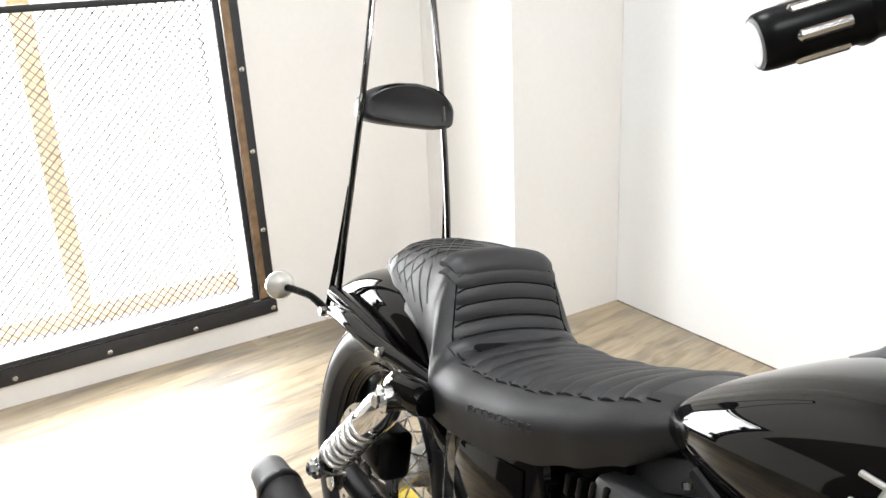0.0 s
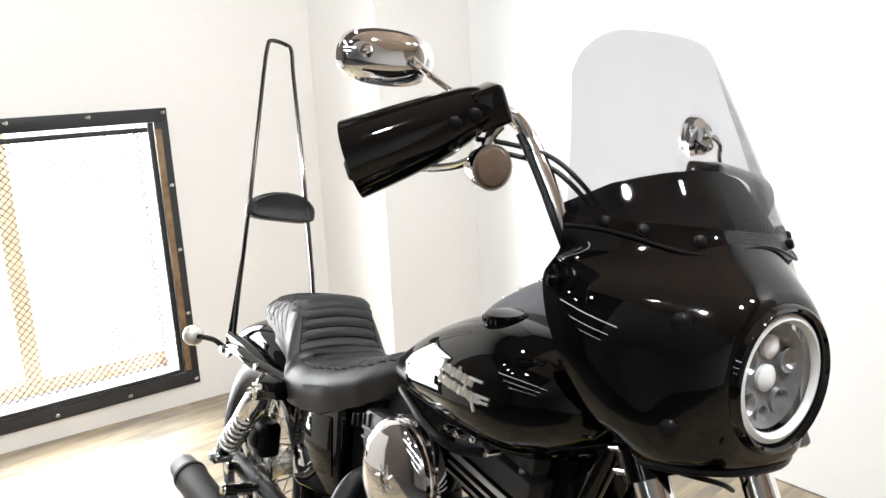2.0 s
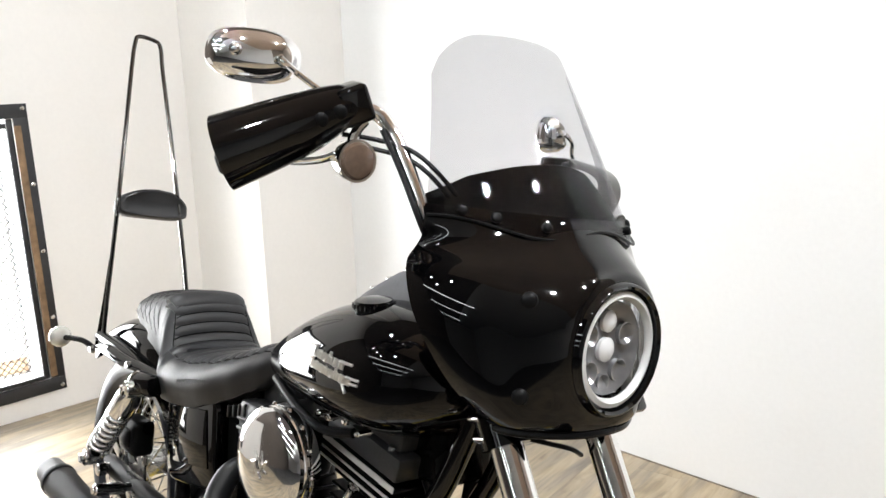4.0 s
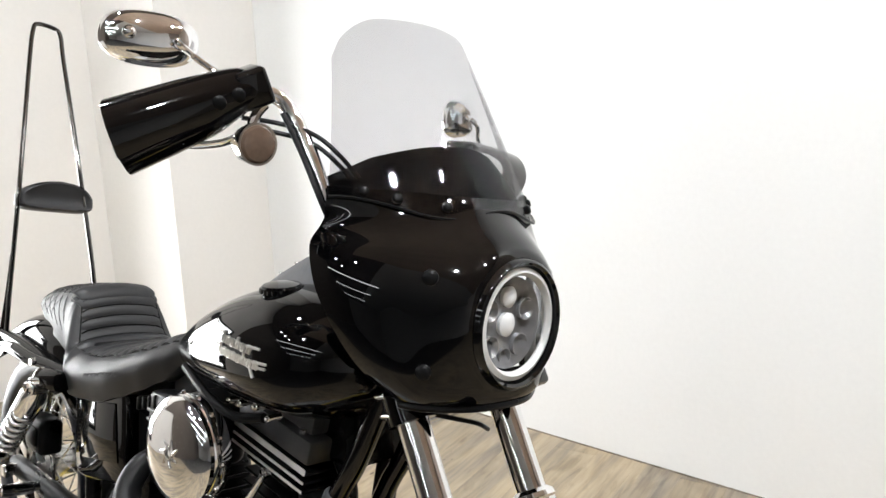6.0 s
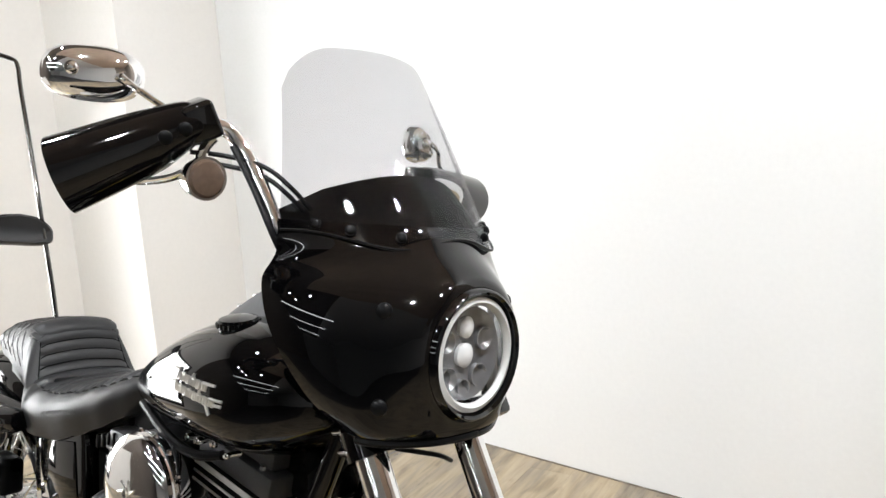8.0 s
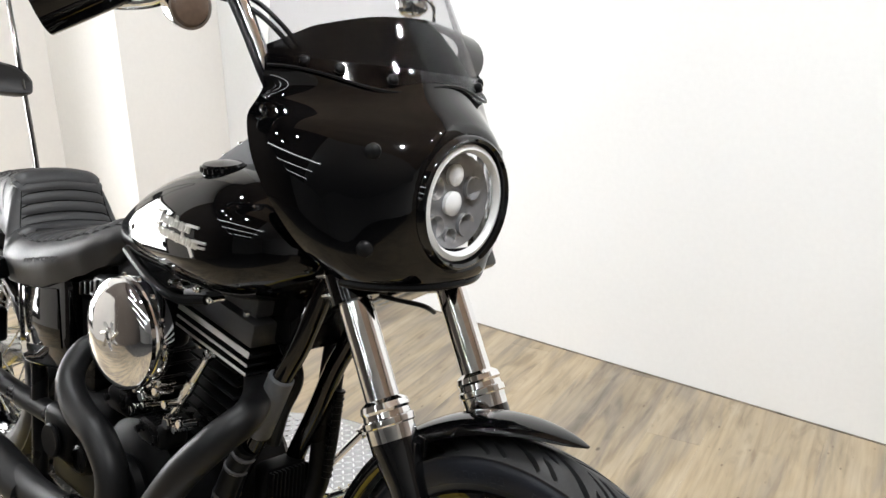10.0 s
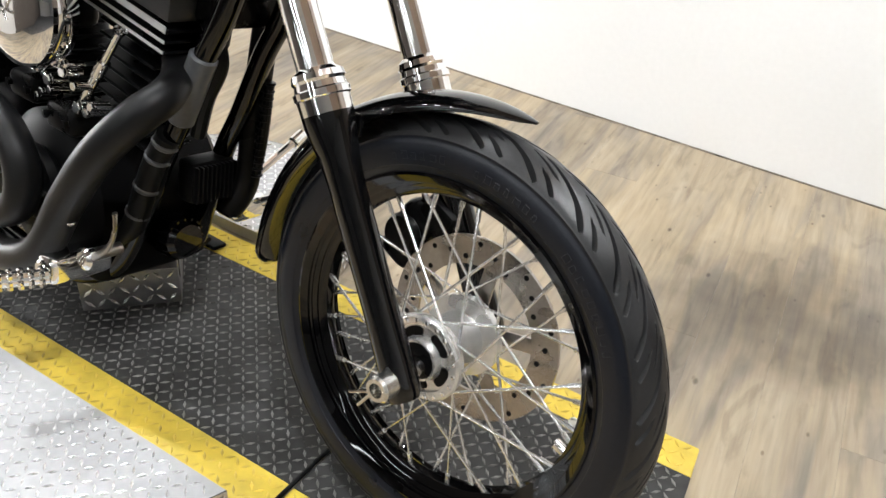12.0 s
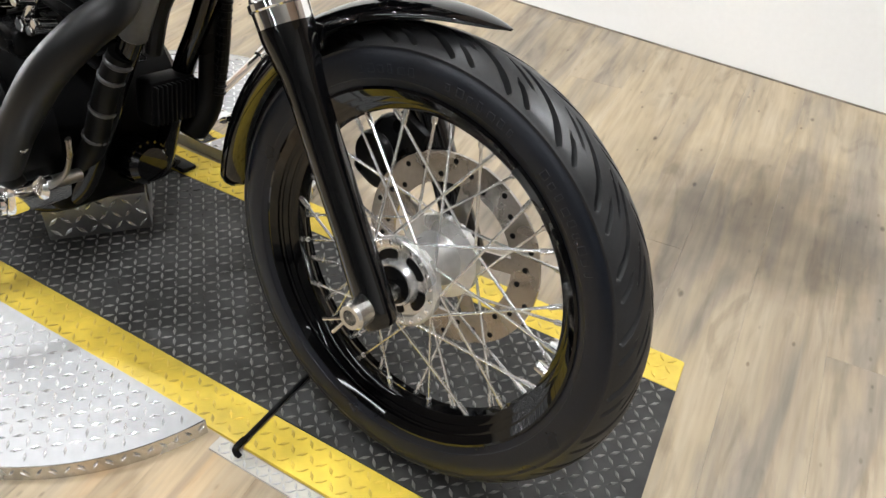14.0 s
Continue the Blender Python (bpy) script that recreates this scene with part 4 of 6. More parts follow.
# frame
for s in (-1, 1):
    bm = B()
    tube(bm, [(-0.385, s * 0.045, 0.840), (-0.432, s * 0.058, 0.70), (-0.478, s * 0.060, 0.613), (-0.528, s * 0.062, 0.498), (-0.566, s * 0.064, 0.42), (-0.612, s * 0.070, 0.30), (-0.670, s * 0.085, 0.185), (-0.78, s * 0.11, 0.135), (-1.0, s * 0.11, 0.130), (-1.25, s * 0.11, 0.150)], 0.0185, 16)
    part("down_tube", bm, GLOSS, bike, "gloss black frame tube")
    bm = B()
    tube(bm, [(-0.96, s * 0.07, 0.77), (-1.15, s * 0.10, 0.64), (-1.30, s * 0.115, 0.56), (-1.42, s * 0.118, 0.60), (-1.62, s * 0.122, 0.645), (-1.80, s * 0.125, 0.655)], 0.017, 12)
    part("rear_frame_tube", bm, GLOSS, bike, "gloss black rear frame tube")
    bm = B()
    tube(bm, [(-1.16, s * 0.115, 0.33), (-1.35, s * 0.118, 0.325), (-1.52, s * 0.118, 0.325), (-1.70, s * 0.118, 0.328)], 0.024, 12, flat=0.8)
    part("swingarm", bm, SATIN, bike, "black swingarm")
    bm = B()
    tube(bm, [(-1.24, s * 0.112, 0.15), (-1.25, s * 0.112, 0.35), (-1.27, s * 0.112, 0.55)], 0.018, 12)
    part("seat_post_tube", bm, SATIN, bike)
# sleeve and banded hose along the near frame tube
bm = B()
rod(bm, (-0.474, -0.062, 0.622), (-0.524, -0.064, 0.505), 0.0225, n=20, chamfer=0.003)
sleeve = part("tube_sleeve", bm, CONSOLE_GREY, bike, "dark grey sleeve clamped on the frame tube")
bm = B()
tube(bm, [(-0.540, -0.072, 0.475), (-0.566, -0.076, 0.425), (-0.590, -0.080, 0.360), (-0.612, -0.082, 0.300), (-0.655, -0.08, 0.24)], 0.021, 14)
hose = part("oil_hose", bm, PLASTIC, bike, "black rubber hose with clamps")
for p, q in ((V(-0.545, -0.073, 0.465), V(-0.549, -0.074, 0.455)), (V(-0.561, -0.0755, 0.436), V(-0.565, -0.076, 0.426)), (V(-0.584, -0.079, 0.377), V(-0.588, -0.08, 0.366)), (V(-0.604, -0.0815, 0.323), V(-0.608, -0.082, 0.312))):
    bm = B()
    rod(bm, p, q, 0.0228, n=18)
    part("hose_clamp", bm, CONSOLE_GREY, hose, "dark steel hose clamp")
bm = B()
rod(bm, fork_at(1.03) + V(-0.075, 0, 0.01), fork_at(0.79) + V(-0.075, 0, 0), 0.034, n=20)
tube(bm, [fork_at(0.98) + V(-0.08, 0, 0), (-0.62, 0, 0.90), (-0.80, 0, 0.82), (-0.98, 0, 0.76)], 0.026, 12)
part("backbone", bm, GLOSS, bike, "black steering head and backbone")
bm = B()
rod(bm, (-1.655, -0.150, 0.328), (-1.655, 0.150, 0.328), 0.013)
rod(bm, (-1.655, -0.165, 0.328), (-1.655, -0.140, 0.328), 0.019, n=6)
part("rear_axle", bm, ALLOY, bike, "rear axle with nut")


# rear shock absorbers
def shock(s):
    lo, hi = V(-1.640, s * 0.183, 0.370), V(-1.405, s * 0.183, 0.610)
    d = (hi - lo)
    L, ax = d.length, d.normalized()
    bm = B()
    lathe(bm, [(0.0, 0), (0.0, 0.018), (0.03, 0.023), (0.045, 0.030), (0.055, 0.030), (0.055, 0.010), (L - 0.1, 0.010), (L - 0.1, 0.031), (L - 0.04, 0.031), (L - 0.02, 0.024), (L, 0.018), (L, 0)], lo, ax, 28)
    body = part("shock_absorber", bm, CHROME, bike, "chrome rear shock absorber")
    bm = B()
    rod(bm, lo + ax * 0.056, lo + ax * (L - 0.101), 0.0165, n=20)
    part("damper", bm, SATIN, body, "black damper inside the spring")
    pts = []
    side = ax.orthogonal().normalized()
    up = ax.cross(side)
    for k in range(7 * 14 + 1):
        a = 2 * math.pi * k / 14
        pts.append(lo + ax * (0.058 + (L - 0.165) * k / (7 * 14)) + 0.0260 * (math.cos(a) * side + math.sin(a) * up))
    bm = B()
    tube(bm, pts, 0.0056, 10, steps=1)
    part("spring", bm, SPOKE, body, "bright chrome coil spring")
    for c in (lo, hi):
        bm = B()
        rod(bm, c + V(0, -0.024, 0), c + V(0, 0.024, 0), 0.021)
        rod(bm, c + V(0, s * 0.022, 0), c + V(0, s * 0.034, 0), 0.0125, n=6)
        part("shock_eye", bm, CHROME, body, "chrome mounting eye")


mirrored(shock)
bm = B()
lathe(bm, [(0, 0.0), (0, 0.020), (0.004, 0.025), (0.070, 0.027), (0.085, 0.022), (0.090, 0.0)], (-1.425, -0.166, 0.622), (1, 0.10, 0.06), 28)
mount = part("shock_mount_cover", bm, GLOSS, bike, "gloss black round cover over the shock mount")
bm = B()
lathe(bm, [(-0.002, 0.026), (0.004, 0.028), (0.010, 0.026)], (-1.425, -0.166, 0.622), (1, 0.10, 0.06), 28)
part("end_ring", bm, CHROME, mount, "chrome ring")
# rear brake
bm = B()
box(bm, (-1.60, -0.136, 0.400), (-1.50, -0.078, 0.490), 0.014, segs=3)
box(bm, (-1.585, -0.142, 0.420), (-1.52, -0.130, 0.470), 0.008)
part("rear_caliper", bm, SATIN, bike, "black rear brake caliper")

# rear fender and its struts
part("rear_fender", fender_shell(B(), (-1.655, 0, 0.328), 0.402, 38, 138, 0.108, 0.052, 0.020, 0, 0.05), GLOSS, bike, "gloss black rear fender", 50)


def rear_strut(s):
    bm = B()
    tube(bm, [(-1.36, s * 0.128, 0.640), (-1.46, s * 0.138, 0.642), (-1.56, s * 0.147, 0.640), (-1.66, s * 0.150, 0.645), (-1.745, s * 0.148, 0.638), (-1.795, s * 0.142, 0.618)], 0.016, 14, flat=0.62, radii=[0.013, 0.013, 0.017, 0.017, 0.013, 0.011])
    strut = part("fender_strut", bm, GLOSS, bike, "gloss black fender strut")
    for x, z in ((-1.52, 0.640), (-1.78, 0.625)):
        bm = B()
        rod(bm, (x, s * 0.148, z), (x, s * 0.162, z), 0.009, n=12)
        part("strut_bolt", bm, ALLOY, strut)


mirrored(rear_strut)


def rear_signal(s):
    bm = B()
    tube(bm, [(-1.790, s * 0.142, 0.622), (-1.845, s * 0.155, 0.634), (-1.895, s * 0.168, 0.632), (-1.930, s * 0.178, 0.628)], 0.0078, 10)
    stalk = part("rear_turn_signal", bm, SATIN, bike, "rear turn signal on a black stalk")
    bm = B()
    ball(bm, (-1.952, s * 0.185, 0.627), 0.031, (0.85, 1, 1), 20)
    part("signal_lens", bm, material("clear_ribbed_lens", (0.50, 0.48, 0.45), 0.10, metal=0.45, coat=1.0, grain=0.35, scale=45, bump=0.002), stalk, "pale clear round lens")


mirrored(rear_signal)

# sissy bar with pad
bm = B()
pts = [(-1.782, -0.126, 0.630), (-1.785, -0.122, 0.74), (-1.790, -0.114, 0.88), (-1.800, -0.104, 1.04), (-1.858, -0.076, 1.24), (-1.925, -0.046, 1.42), (-1.955, -0.030, 1.492), (-1.963, -0.016, 1.514),
       (-1.963, 0.030, 1.510), (-1.955, 0.046, 1.492), (-1.925, 0.046, 1.42), (-1.858, 0.054, 1.24), (-1.800, 0.064, 1.06), (-1.790, 0.098, 0.86), (-1.785, 0.114, 0.74), (-1.782, 0.126, 0.630)]
tube(bm, pts, 0.0062, 10, 6)
sissy = part("sissy_bar", bm, CHROME, bike, "tall dark chrome sissy bar hoop")
sissy.data.materials[0] = material("dark_chrome", (0.13, 0.125, 0.12), 0.12, metal=1.0, grain=0.1)
for s in (-1, 1):
    bm = B()
    tube(bm, [(-1.822, s * 0.128, 0.622), (-1.812, s * 0.119, 0.74), (-1.797, -0.114 if s < 0 else 0.098, 0.87)], 0.0055, 8)
    ob = part("brace", bm, GLOSS, sissy, "black brace rod")


def pad_mesh():
    bm = B()
    m = Matrix.Translation((-1.803, -0.003, 1.018)) @ pose(0, 0, 0, -2.5, -10, 0)
    rings = []
    for x, k in ((0.030, 0.72), (0.034, 0.90), (0.028, 0.98), (0.010, 1.0), (-0.012, 1.0), (-0.020, 0.95), (-0.022, 0.8)):
        ring = []
        for i in range(40):
            a = 2 * math.pi * i / 40
            ca, sa = math.cos(a), math.sin(a)
            y = 0.100 * math.copysign(abs(ca) ** 0.55, ca)
            z = 0.029 * math.copysign(abs(sa) ** 0.5, sa) + (0.026 * (1 - (y / 0.100) ** 2) if sa > 0 else 0.0)
            ring.append(m @ V(x - 0.02 * (y / 0.100) ** 2, y * k, z * (0.5 + 0.5 * k) * k))
        rings.append(ring)
    return loft(bm, rings)


pad = part("backrest_pad", pad_mesh(), LEATHER, bike, "black padded backrest on the sissy bar", 50)
bm = B()
m = Matrix.Translation((-1.803, -0.003, 1.018)) @ pose(0, 0, 0, -2.5, -10, 0)
tube(bm, [m @ V(0.028 - 0.02 * c * c, 0.090 * math.copysign(abs(c) ** 0.55, c), 0.024 * math.copysign(abs(s) ** 0.5, s) + (0.024 * (1 - c * c) if s > 0 else 0.0)) for c, s in ((math.cos(2 * math.pi * k / 36), math.sin(2 * math.pi * k / 36)) for k in range(36))], 0.0016, 6, 2, True)
part("seam", bm, STITCH, pad)


# seat
SEAT_Z = [(-1.66, 0.785), (-1.60, 0.816), (-1.50, 0.832), (-1.43, 0.838), (-1.415, 0.830), (-1.37, 0.728), (-1.34, 0.716), (-1.25, 0.722), (-1.15, 0.744), (-1.05, 0.776), (-0.97, 0.806), (-0.92, 0.816)]
SEAT_W = [(-1.66, 0.088), (-1.60, 0.108), (-1.46, 0.112), (-1.42, 0.118), (-1.36, 0.150), (-1.28, 0.160), (-1.15, 0.157), (-1.04, 0.140), (-0.96, 0.118), (-0.92, 0.098)]
SEAT_B = [(-1.66, 0.735), (-1.58, 0.728), (-1.48, 0.688), (-1.42, 0.640), (-1.35, 0.598), (-1.20, 0.616), (-1.11, 0.645), (-1.04, 0.675), (-0.98, 0.705), (-0.92, 0.752)]


def seat_ring(x, n=18):
    zt, w, zb = curve_at(SEAT_Z, x), curve_at(SEAT_W, x), curve_at(SEAT_B, x)
    ring = []
    wall = zt - zb
    for i in range(2 * n + 1):
        u = -1 + i / n
        a = abs(u)
        if a < 0.62:
            t = a / 0.62
            y, z = 0.74 * w * t, zt - 0.012 * t ** 2 - (0.004 if t > 0.97 else 0)
        else:
            t = (a - 0.62) / 0.38
            y = w * (0.74 + 0.26 * math.sin(min(t * 1.9, 1) * math.pi / 2)) - 0.012 * w / 0.15 * max(0, t - 0.6) / 0.4
            z = zt - 0.014 - (wall - 0.014) * t ** 1.15
        ring.append(V(x, math.copysign(y, u), z))
    for k in range(1, 5):
        ring.append(V(x, w * 0.9 * (1 - 2 * k / 5), zb))
    return ring


def seat_mesh():
    bm = B()
    xs = []
    x = -1.66
    while x < -0.919:
        xs.append(x)
        x += 0.005 if -1.44 < x < -1.33 else 0.0125
    rings = [seat_ring(x) for x in xs]
    first, last = rings[0], rings[-1]
    c0 = sum(first, V(0, 0, 0)) / len(first)
    c1 = sum(last, V(0, 0, 0)) / len(last)
    head = [[c0 + (p - c0) * k + V(-0.022 * (1 - k * k) ** 0.5, 0, 0) for p in first] for k in (0.4, 0.75, 0.93)]
    tail = [[c1 + (p - c1) * k + V(0.022 * (1 - k * k) ** 0.5, 0, 0) for p in last] for k in (0.93, 0.75, 0.4)]
    return loft(bm, head + rings + tail)


seat = part("seat", seat_mesh(), LEATHER, bike, "black vinyl step seat with ribbed back and quilted rear", 60)


def on_seat(x, u, lift=0.0):
    """A place on the seat's skin: u runs over the width from -1 to 1."""
    ring = seat_ring(x)[:37]
    k = (u + 1) * 18
    i = min(int(k), 35)
    p = ring[i].lerp(ring[i + 1], k - i)
    return p + V(0, math.copysign(lift * max(0, abs(u) - 0.5), u), lift)


# horizontal rolls up the step, with dark seams between them
step_x = [-1.425 + 0.0005 * k for k in range(171)]
step_at = list(np.cumsum([0.0] + [math.hypot(0.0005, curve_at(SEAT_Z, q) - curve_at(SEAT_Z, p)) for p, q in zip(step_x, step_x[1:])]))
for k in range(6):
    goal = step_at[-1] * (k + 0.5) / 6
    x = next(p for p, s in zip(step_x, step_at) if s >= goal)
    slope = (curve_at(SEAT_Z, x + 0.004) - curve_at(SEAT_Z, x - 0.004)) / 0.008
    out = V(-slope, 0, 1).normalized()
    bm = B()
    pts = [on_seat(x, -0.60 + 1.2 * j / 16) - out * 0.0305 for j in range(17)]
    tube(bm, pts, 0.0340, 64, 2, radii=[0.0300] + [0.0340] * 11 + [0.0300])
    part("roll", bm, LEATHER, seat, "padded cross roll")
    bm = B()
    goal = step_at[-1] * k / 6
    x = next(p for p, s in zip(step_x, step_at) if s >= goal)
    tube(bm, [on_seat(x, -0.61 + 1.22 * j / 16, 0.0014) for j in range(17)], 0.0017, 8, 2)
    part("seam", bm, STITCH, seat, "dark seam between the rolls")
for k in range(11):
    bow = lambda x, u: x + 0.03 * u * u
    x = -1.312 + 0.0315 * k
    bm = B()
    pts = [on_seat(bow(x, u), u, -0.0250) for u in (-0.60 + 1.2 * j / 16 for j in range(17))]
    tube(bm, pts, 0.0292, 60, 2, radii=[0.0252] + [0.0292] * 9 + [0.0252])
    part("pleat", bm, LEATHER, seat, "padded pleat")
    bm = B()
    pts = [on_seat(bow(x - 0.0157, u), u, 0.0004) for u in (-0.60 + 1.2 * j / 16 for j in range(17))]
    tube(bm, pts, 0.0013, 6, 2)
    part("seam", bm, STITCH, seat, "sewn pleat line")
for s in (-1, 1):
    bm = B()
    tube(bm, [on_seat(-1.425 + 0.0145 * k, s * 0.622, 0.0005) for k in range(33)], 0.0016, 6, 2)
    part("piping", bm, STITCH, seat, "stitched edge of the top panel")
    for sl in (-1, 1):
        for k in range(7):
            bm = B()
            pts = []
            for j in range(14):
                x = -1.645 + 0.030 * k + sl * (0.012 * j - 0.075)
                u = s * (0.02 + 0.068 * j)
                if -1.655 < x < -1.445:
                    pts.append(on_seat(x, u, 0.0004))
            if len(pts) > 2:
                tube(bm, pts, 0.0009, 6, 2)
                part("quilt_line", bm, LEATHER, seat)
            else:
                bm.free()
# debossed maker's word on the skirt, as plain bars
for k in range(9):
    x = -1.228 + 0.0155 * k
    z = 0.668 + 0.235 * (x + 1.235)
    p = min((on_seat(x, -0.62 - 0.006 * j) for j in range(60)), key=lambda q: abs(q.z - z))
    m = Matrix.Translation(p + V(0, -0.0004, 0)) @ Matrix.Rotation(radians(-13), 4, "Y")
    bm = B()
    box(bm, (-0.0058, -0.001, -0.0052), (-0.0034, 0.001, 0.0052), 0.0006, m)
    box(bm, (-0.0036, -0.001, 0.0030), (0.0046, 0.001, 0.0052), 0.0006, m)
    box(bm, (-0.0036, -0.001, -0.0052 if k % 3 else -0.0012), (0.0046, 0.001, -0.0030 if k % 3 else 0.0010), 0.0006, m)
    part("lettering", bm, PRINT, seat)
bm = B()
box(bm, (-1.58, -0.09, 0.62), (-0.99, 0.09, 0.715), 0.01)
part("seat_pan", bm, PLASTIC, bike, "black seat base")


# fuel tank
TANK_T = [(-0.955, 0.800), (-0.90, 0.845), (-0.80, 0.905), (-0.70, 0.945), (-0.60, 0.963), (-0.50, 0.960), (-0.43, 0.935), (-0.395, 0.900)]
TANK_B = [(-0.955, 0.765), (-0.88, 0.748), (-0.75, 0.738), (-0.60, 0.738), (-0.48, 0.752), (-0.395, 0.80)]
TANK_W = [(-0.955, 0.074), (-0.92, 0.112), (-0.85, 0.142), (-0.75, 0.168), (-0.62, 0.190), (-0.52, 0.190), (-0.45, 0.165), (-0.41, 0.13), (-0.395, 0.10)]


T_TOP, T_LOW, T_WIDE = flowing(TANK_T), flowing(TANK_B), flowing(TANK_W)


def tank_point(x, a):
    zt, zb, w = T_TOP(x), T_LOW(x), T_WIDE(x)
    zc, h = (zt + zb) / 2 - 0.004, (zt - zb) / 2
    ca, sa = math.cos(a), math.sin(a)
    y = w * math.copysign(abs(ca) ** 0.72, ca)
    z = zc + h * math.copysign(abs(sa) ** (0.85 if sa > 0 else 0.62), sa)
    return V(x, y, z)


bm = B()
xs = [-0.955 + 0.56 * k / 64 for k in range(65)]
rings = [[tank_point(x, 2 * math.pi * i / 96) for i in range(96)] for x in xs]
for end, dx in ((0, -0.02), (-1, 0.02)):
    c = sum(rings[end], V(0, 0, 0)) / 96
    extra = [[c + (p - c) * k + V(dx * (1 - k * k) ** 0.5, 0, 0) for p in rings[end]] for k in ((0.5, 0.85) if end == 0 else (0.85, 0.5))]
    rings = extra + rings if end == 0 else rings + extra
loft(bm, rings)
tank = part("fuel_tank", bm, GLOSS, bike, "gloss black fuel tank with silver badge", 60)
bm = B()
rings = []
CONSOLE = [(-0.800, 0.902), (-0.775, 0.918), (-0.745, 0.948), (-0.700, 0.974), (-0.650, 1.000), (-0.600, 1.020), (-0.540, 1.028), (-0.470, 1.010)]
for x, z in CONSOLE:
    low = T_TOP(x) - 0.030
    rings.append([V(x, y, h) for y, h in ((-0.052, low), (-0.046, lerp(low, z, 0.5)), (-0.030, z - 0.004), (-0.024, z), (0.024, z), (0.030, z - 0.004), (0.046, lerp(low, z, 0.5)), (0.052, low))])
loft(bm, rings)
console = part("console", bm, CONSOLE_GREY, tank, "satin grey centre console rising to the fairing", 40)
for x, z in CONSOLE[2:6]:
    bm = B()
    lathe(bm, [(-0.002, 0.0065), (0.003, 0.0065), (0.005, 0.004), (0.005, 0)], V(x + 0.02, -0.020, curve_at(CONSOLE, x + 0.02)), (-0.4, 0, 1), 14)
    part("console_screw", bm, CHROME, console, "small chrome screw head")


def fuel_cap(s, x, name, label):
    bm = B()
    base = tank_point(x, math.pi / 2 - s * 0.92)
    base.y = s * 0.098
    base.z = 0.930
    lathe(bm, [(-0.01, 0), (-0.01, 0.026), (0.010, 0.027), (0.012, 0.034), (0.015, 0.036), (0.024, 0.0355), (0.028, 0.032), (0.030, 0.016), (0.0305, 0)], base, V(0, s * 0.16, 1), 40)
    cap = part(name, bm, GLOSS, tank, label)
    ax = V(0, s * 0.16, 1).normalized()
    for k in range(24):
        bm = B()
        a = 2 * math.pi * k / 24
        e1, e2 = V(1, 0, 0), ax.cross(V(1, 0, 0))
        p = base + ax * 0.0195 + 0.0355 * (math.cos(a) * e1 + math.sin(a) * e2)
        rod(bm, p - ax * 0.004, p + ax * 0.004, 0.0026, n=6)
        part("grip_ridge", bm, GLOSS, cap)


fuel_cap(-1, -0.615, "fuel_cap", "gloss black screw-on fuel cap")
fuel_cap(1, -0.615, "fuel_gauge", "gloss black fuel gauge cap")


def badge():
    """Two lines of raised slanting strokes, set as plain bars."""
    strokes = []
    for xa, z, xb, count, tall in ((-0.655, 0.868, -0.572, 6, 0.017), (-0.662, 0.842, -0.552, 8, 0.017)):
        step = (xb - xa) / (count - 1)
        for k in range(count):
            x = xa + step * k
            high = tall * (1.45 if k in (0, count - 3) else 1.0)
            strokes.append((x, z - 0.009, x + 0.005, z - 0.009 + high))
            strokes.append((x + step * 0.48, z - 0.009, x + step * 0.48 + 0.004, z + 0.007))
            strokes.append((x, z + (0.006 if k % 2 else -0.008), x + step * 0.5, z + (0.007 if k % 2 else -0.007)))
    strokes += [(-0.676, 0.876, -0.652, 0.878), (-0.678, 0.848, -0.660, 0.850), (-0.572, 0.874, -0.538, 0.876), (-0.548, 0.848, -0.520, 0.850), (-0.546, 0.838, -0.522, 0.840), (-0.560, 0.833, -0.552, 0.815)]

    def place(x, z):
        w, zt, zb = T_WIDE(x), T_TOP(x), T_LOW(x)
        z = 0.850 + 0.80 * (z - 0.853) - 0.04 * (x + 0.6)
        sa = max(-0.98, min(0.98, (z - (zt + zb) / 2 + 0.004) / ((zt - zb) / 2)))
        s = math.copysign(abs(sa) ** (1 / (0.85 if sa > 0 else 0.62)), sa)
        return V(x, -w * (1 - s * s) ** 0.36 - 0.0012, z)

    for x0, z0, x1, z1 in strokes:
        bm = B()
        tube(bm, [place(lerp(x0, x1, k / 4), lerp(z0, z1, k / 4)) for k in range(5)], 0.0029, 6, 1, flat=0.6)
        part("badge_stroke", bm, BADGE, tank, "raised silver stroke")


badge()

# air cleaner
AC = V(-0.757, -0.152, 0.640)
ACX = V(0.06, -1, 0.0).normalized()
bm = B()
lathe(bm, [(0.0, 0.0), (0.0, 0.094), (0.012, 0.100), (0.030, 0.102), (0.038, 0.098)], AC, ACX, 56)
ac = part("air_cleaner", bm, CHROME, bike, "round chrome air cleaner with domed cover")
bm = B()
lathe(bm, [(0.038, 0.099), (0.046, 0.098), (0.054, 0.090), (0.060, 0.072), (0.063, 0.045), (0.0645, 0.0)], AC, ACX, 56)
cover = part("cover", bm, CHROME, ac, "domed chrome cover")
bm = B()
e1 = V(1, 0.06, 0).normalized()
c = AC + ACX * 0.064
for k in range(7):
    a = 2 * math.pi * k / 7
    rod(bm, c + e1 * (0.010 * math.cos(a)) + V(0, 0, 0.010 * math.sin(a)), c + e1 * (0.026 * math.cos(a + 0.5)) + V(0, 0.001, 0.026 * math.sin(a + 0.5)), 0.0030, n=6)
lathe(bm, [(0.0, 0.012), (0.003, 0.011), (0.003, 0.008)], c, ACX, 20)
part("emblem", bm, ALLOY, cover, "pale etched round emblem")
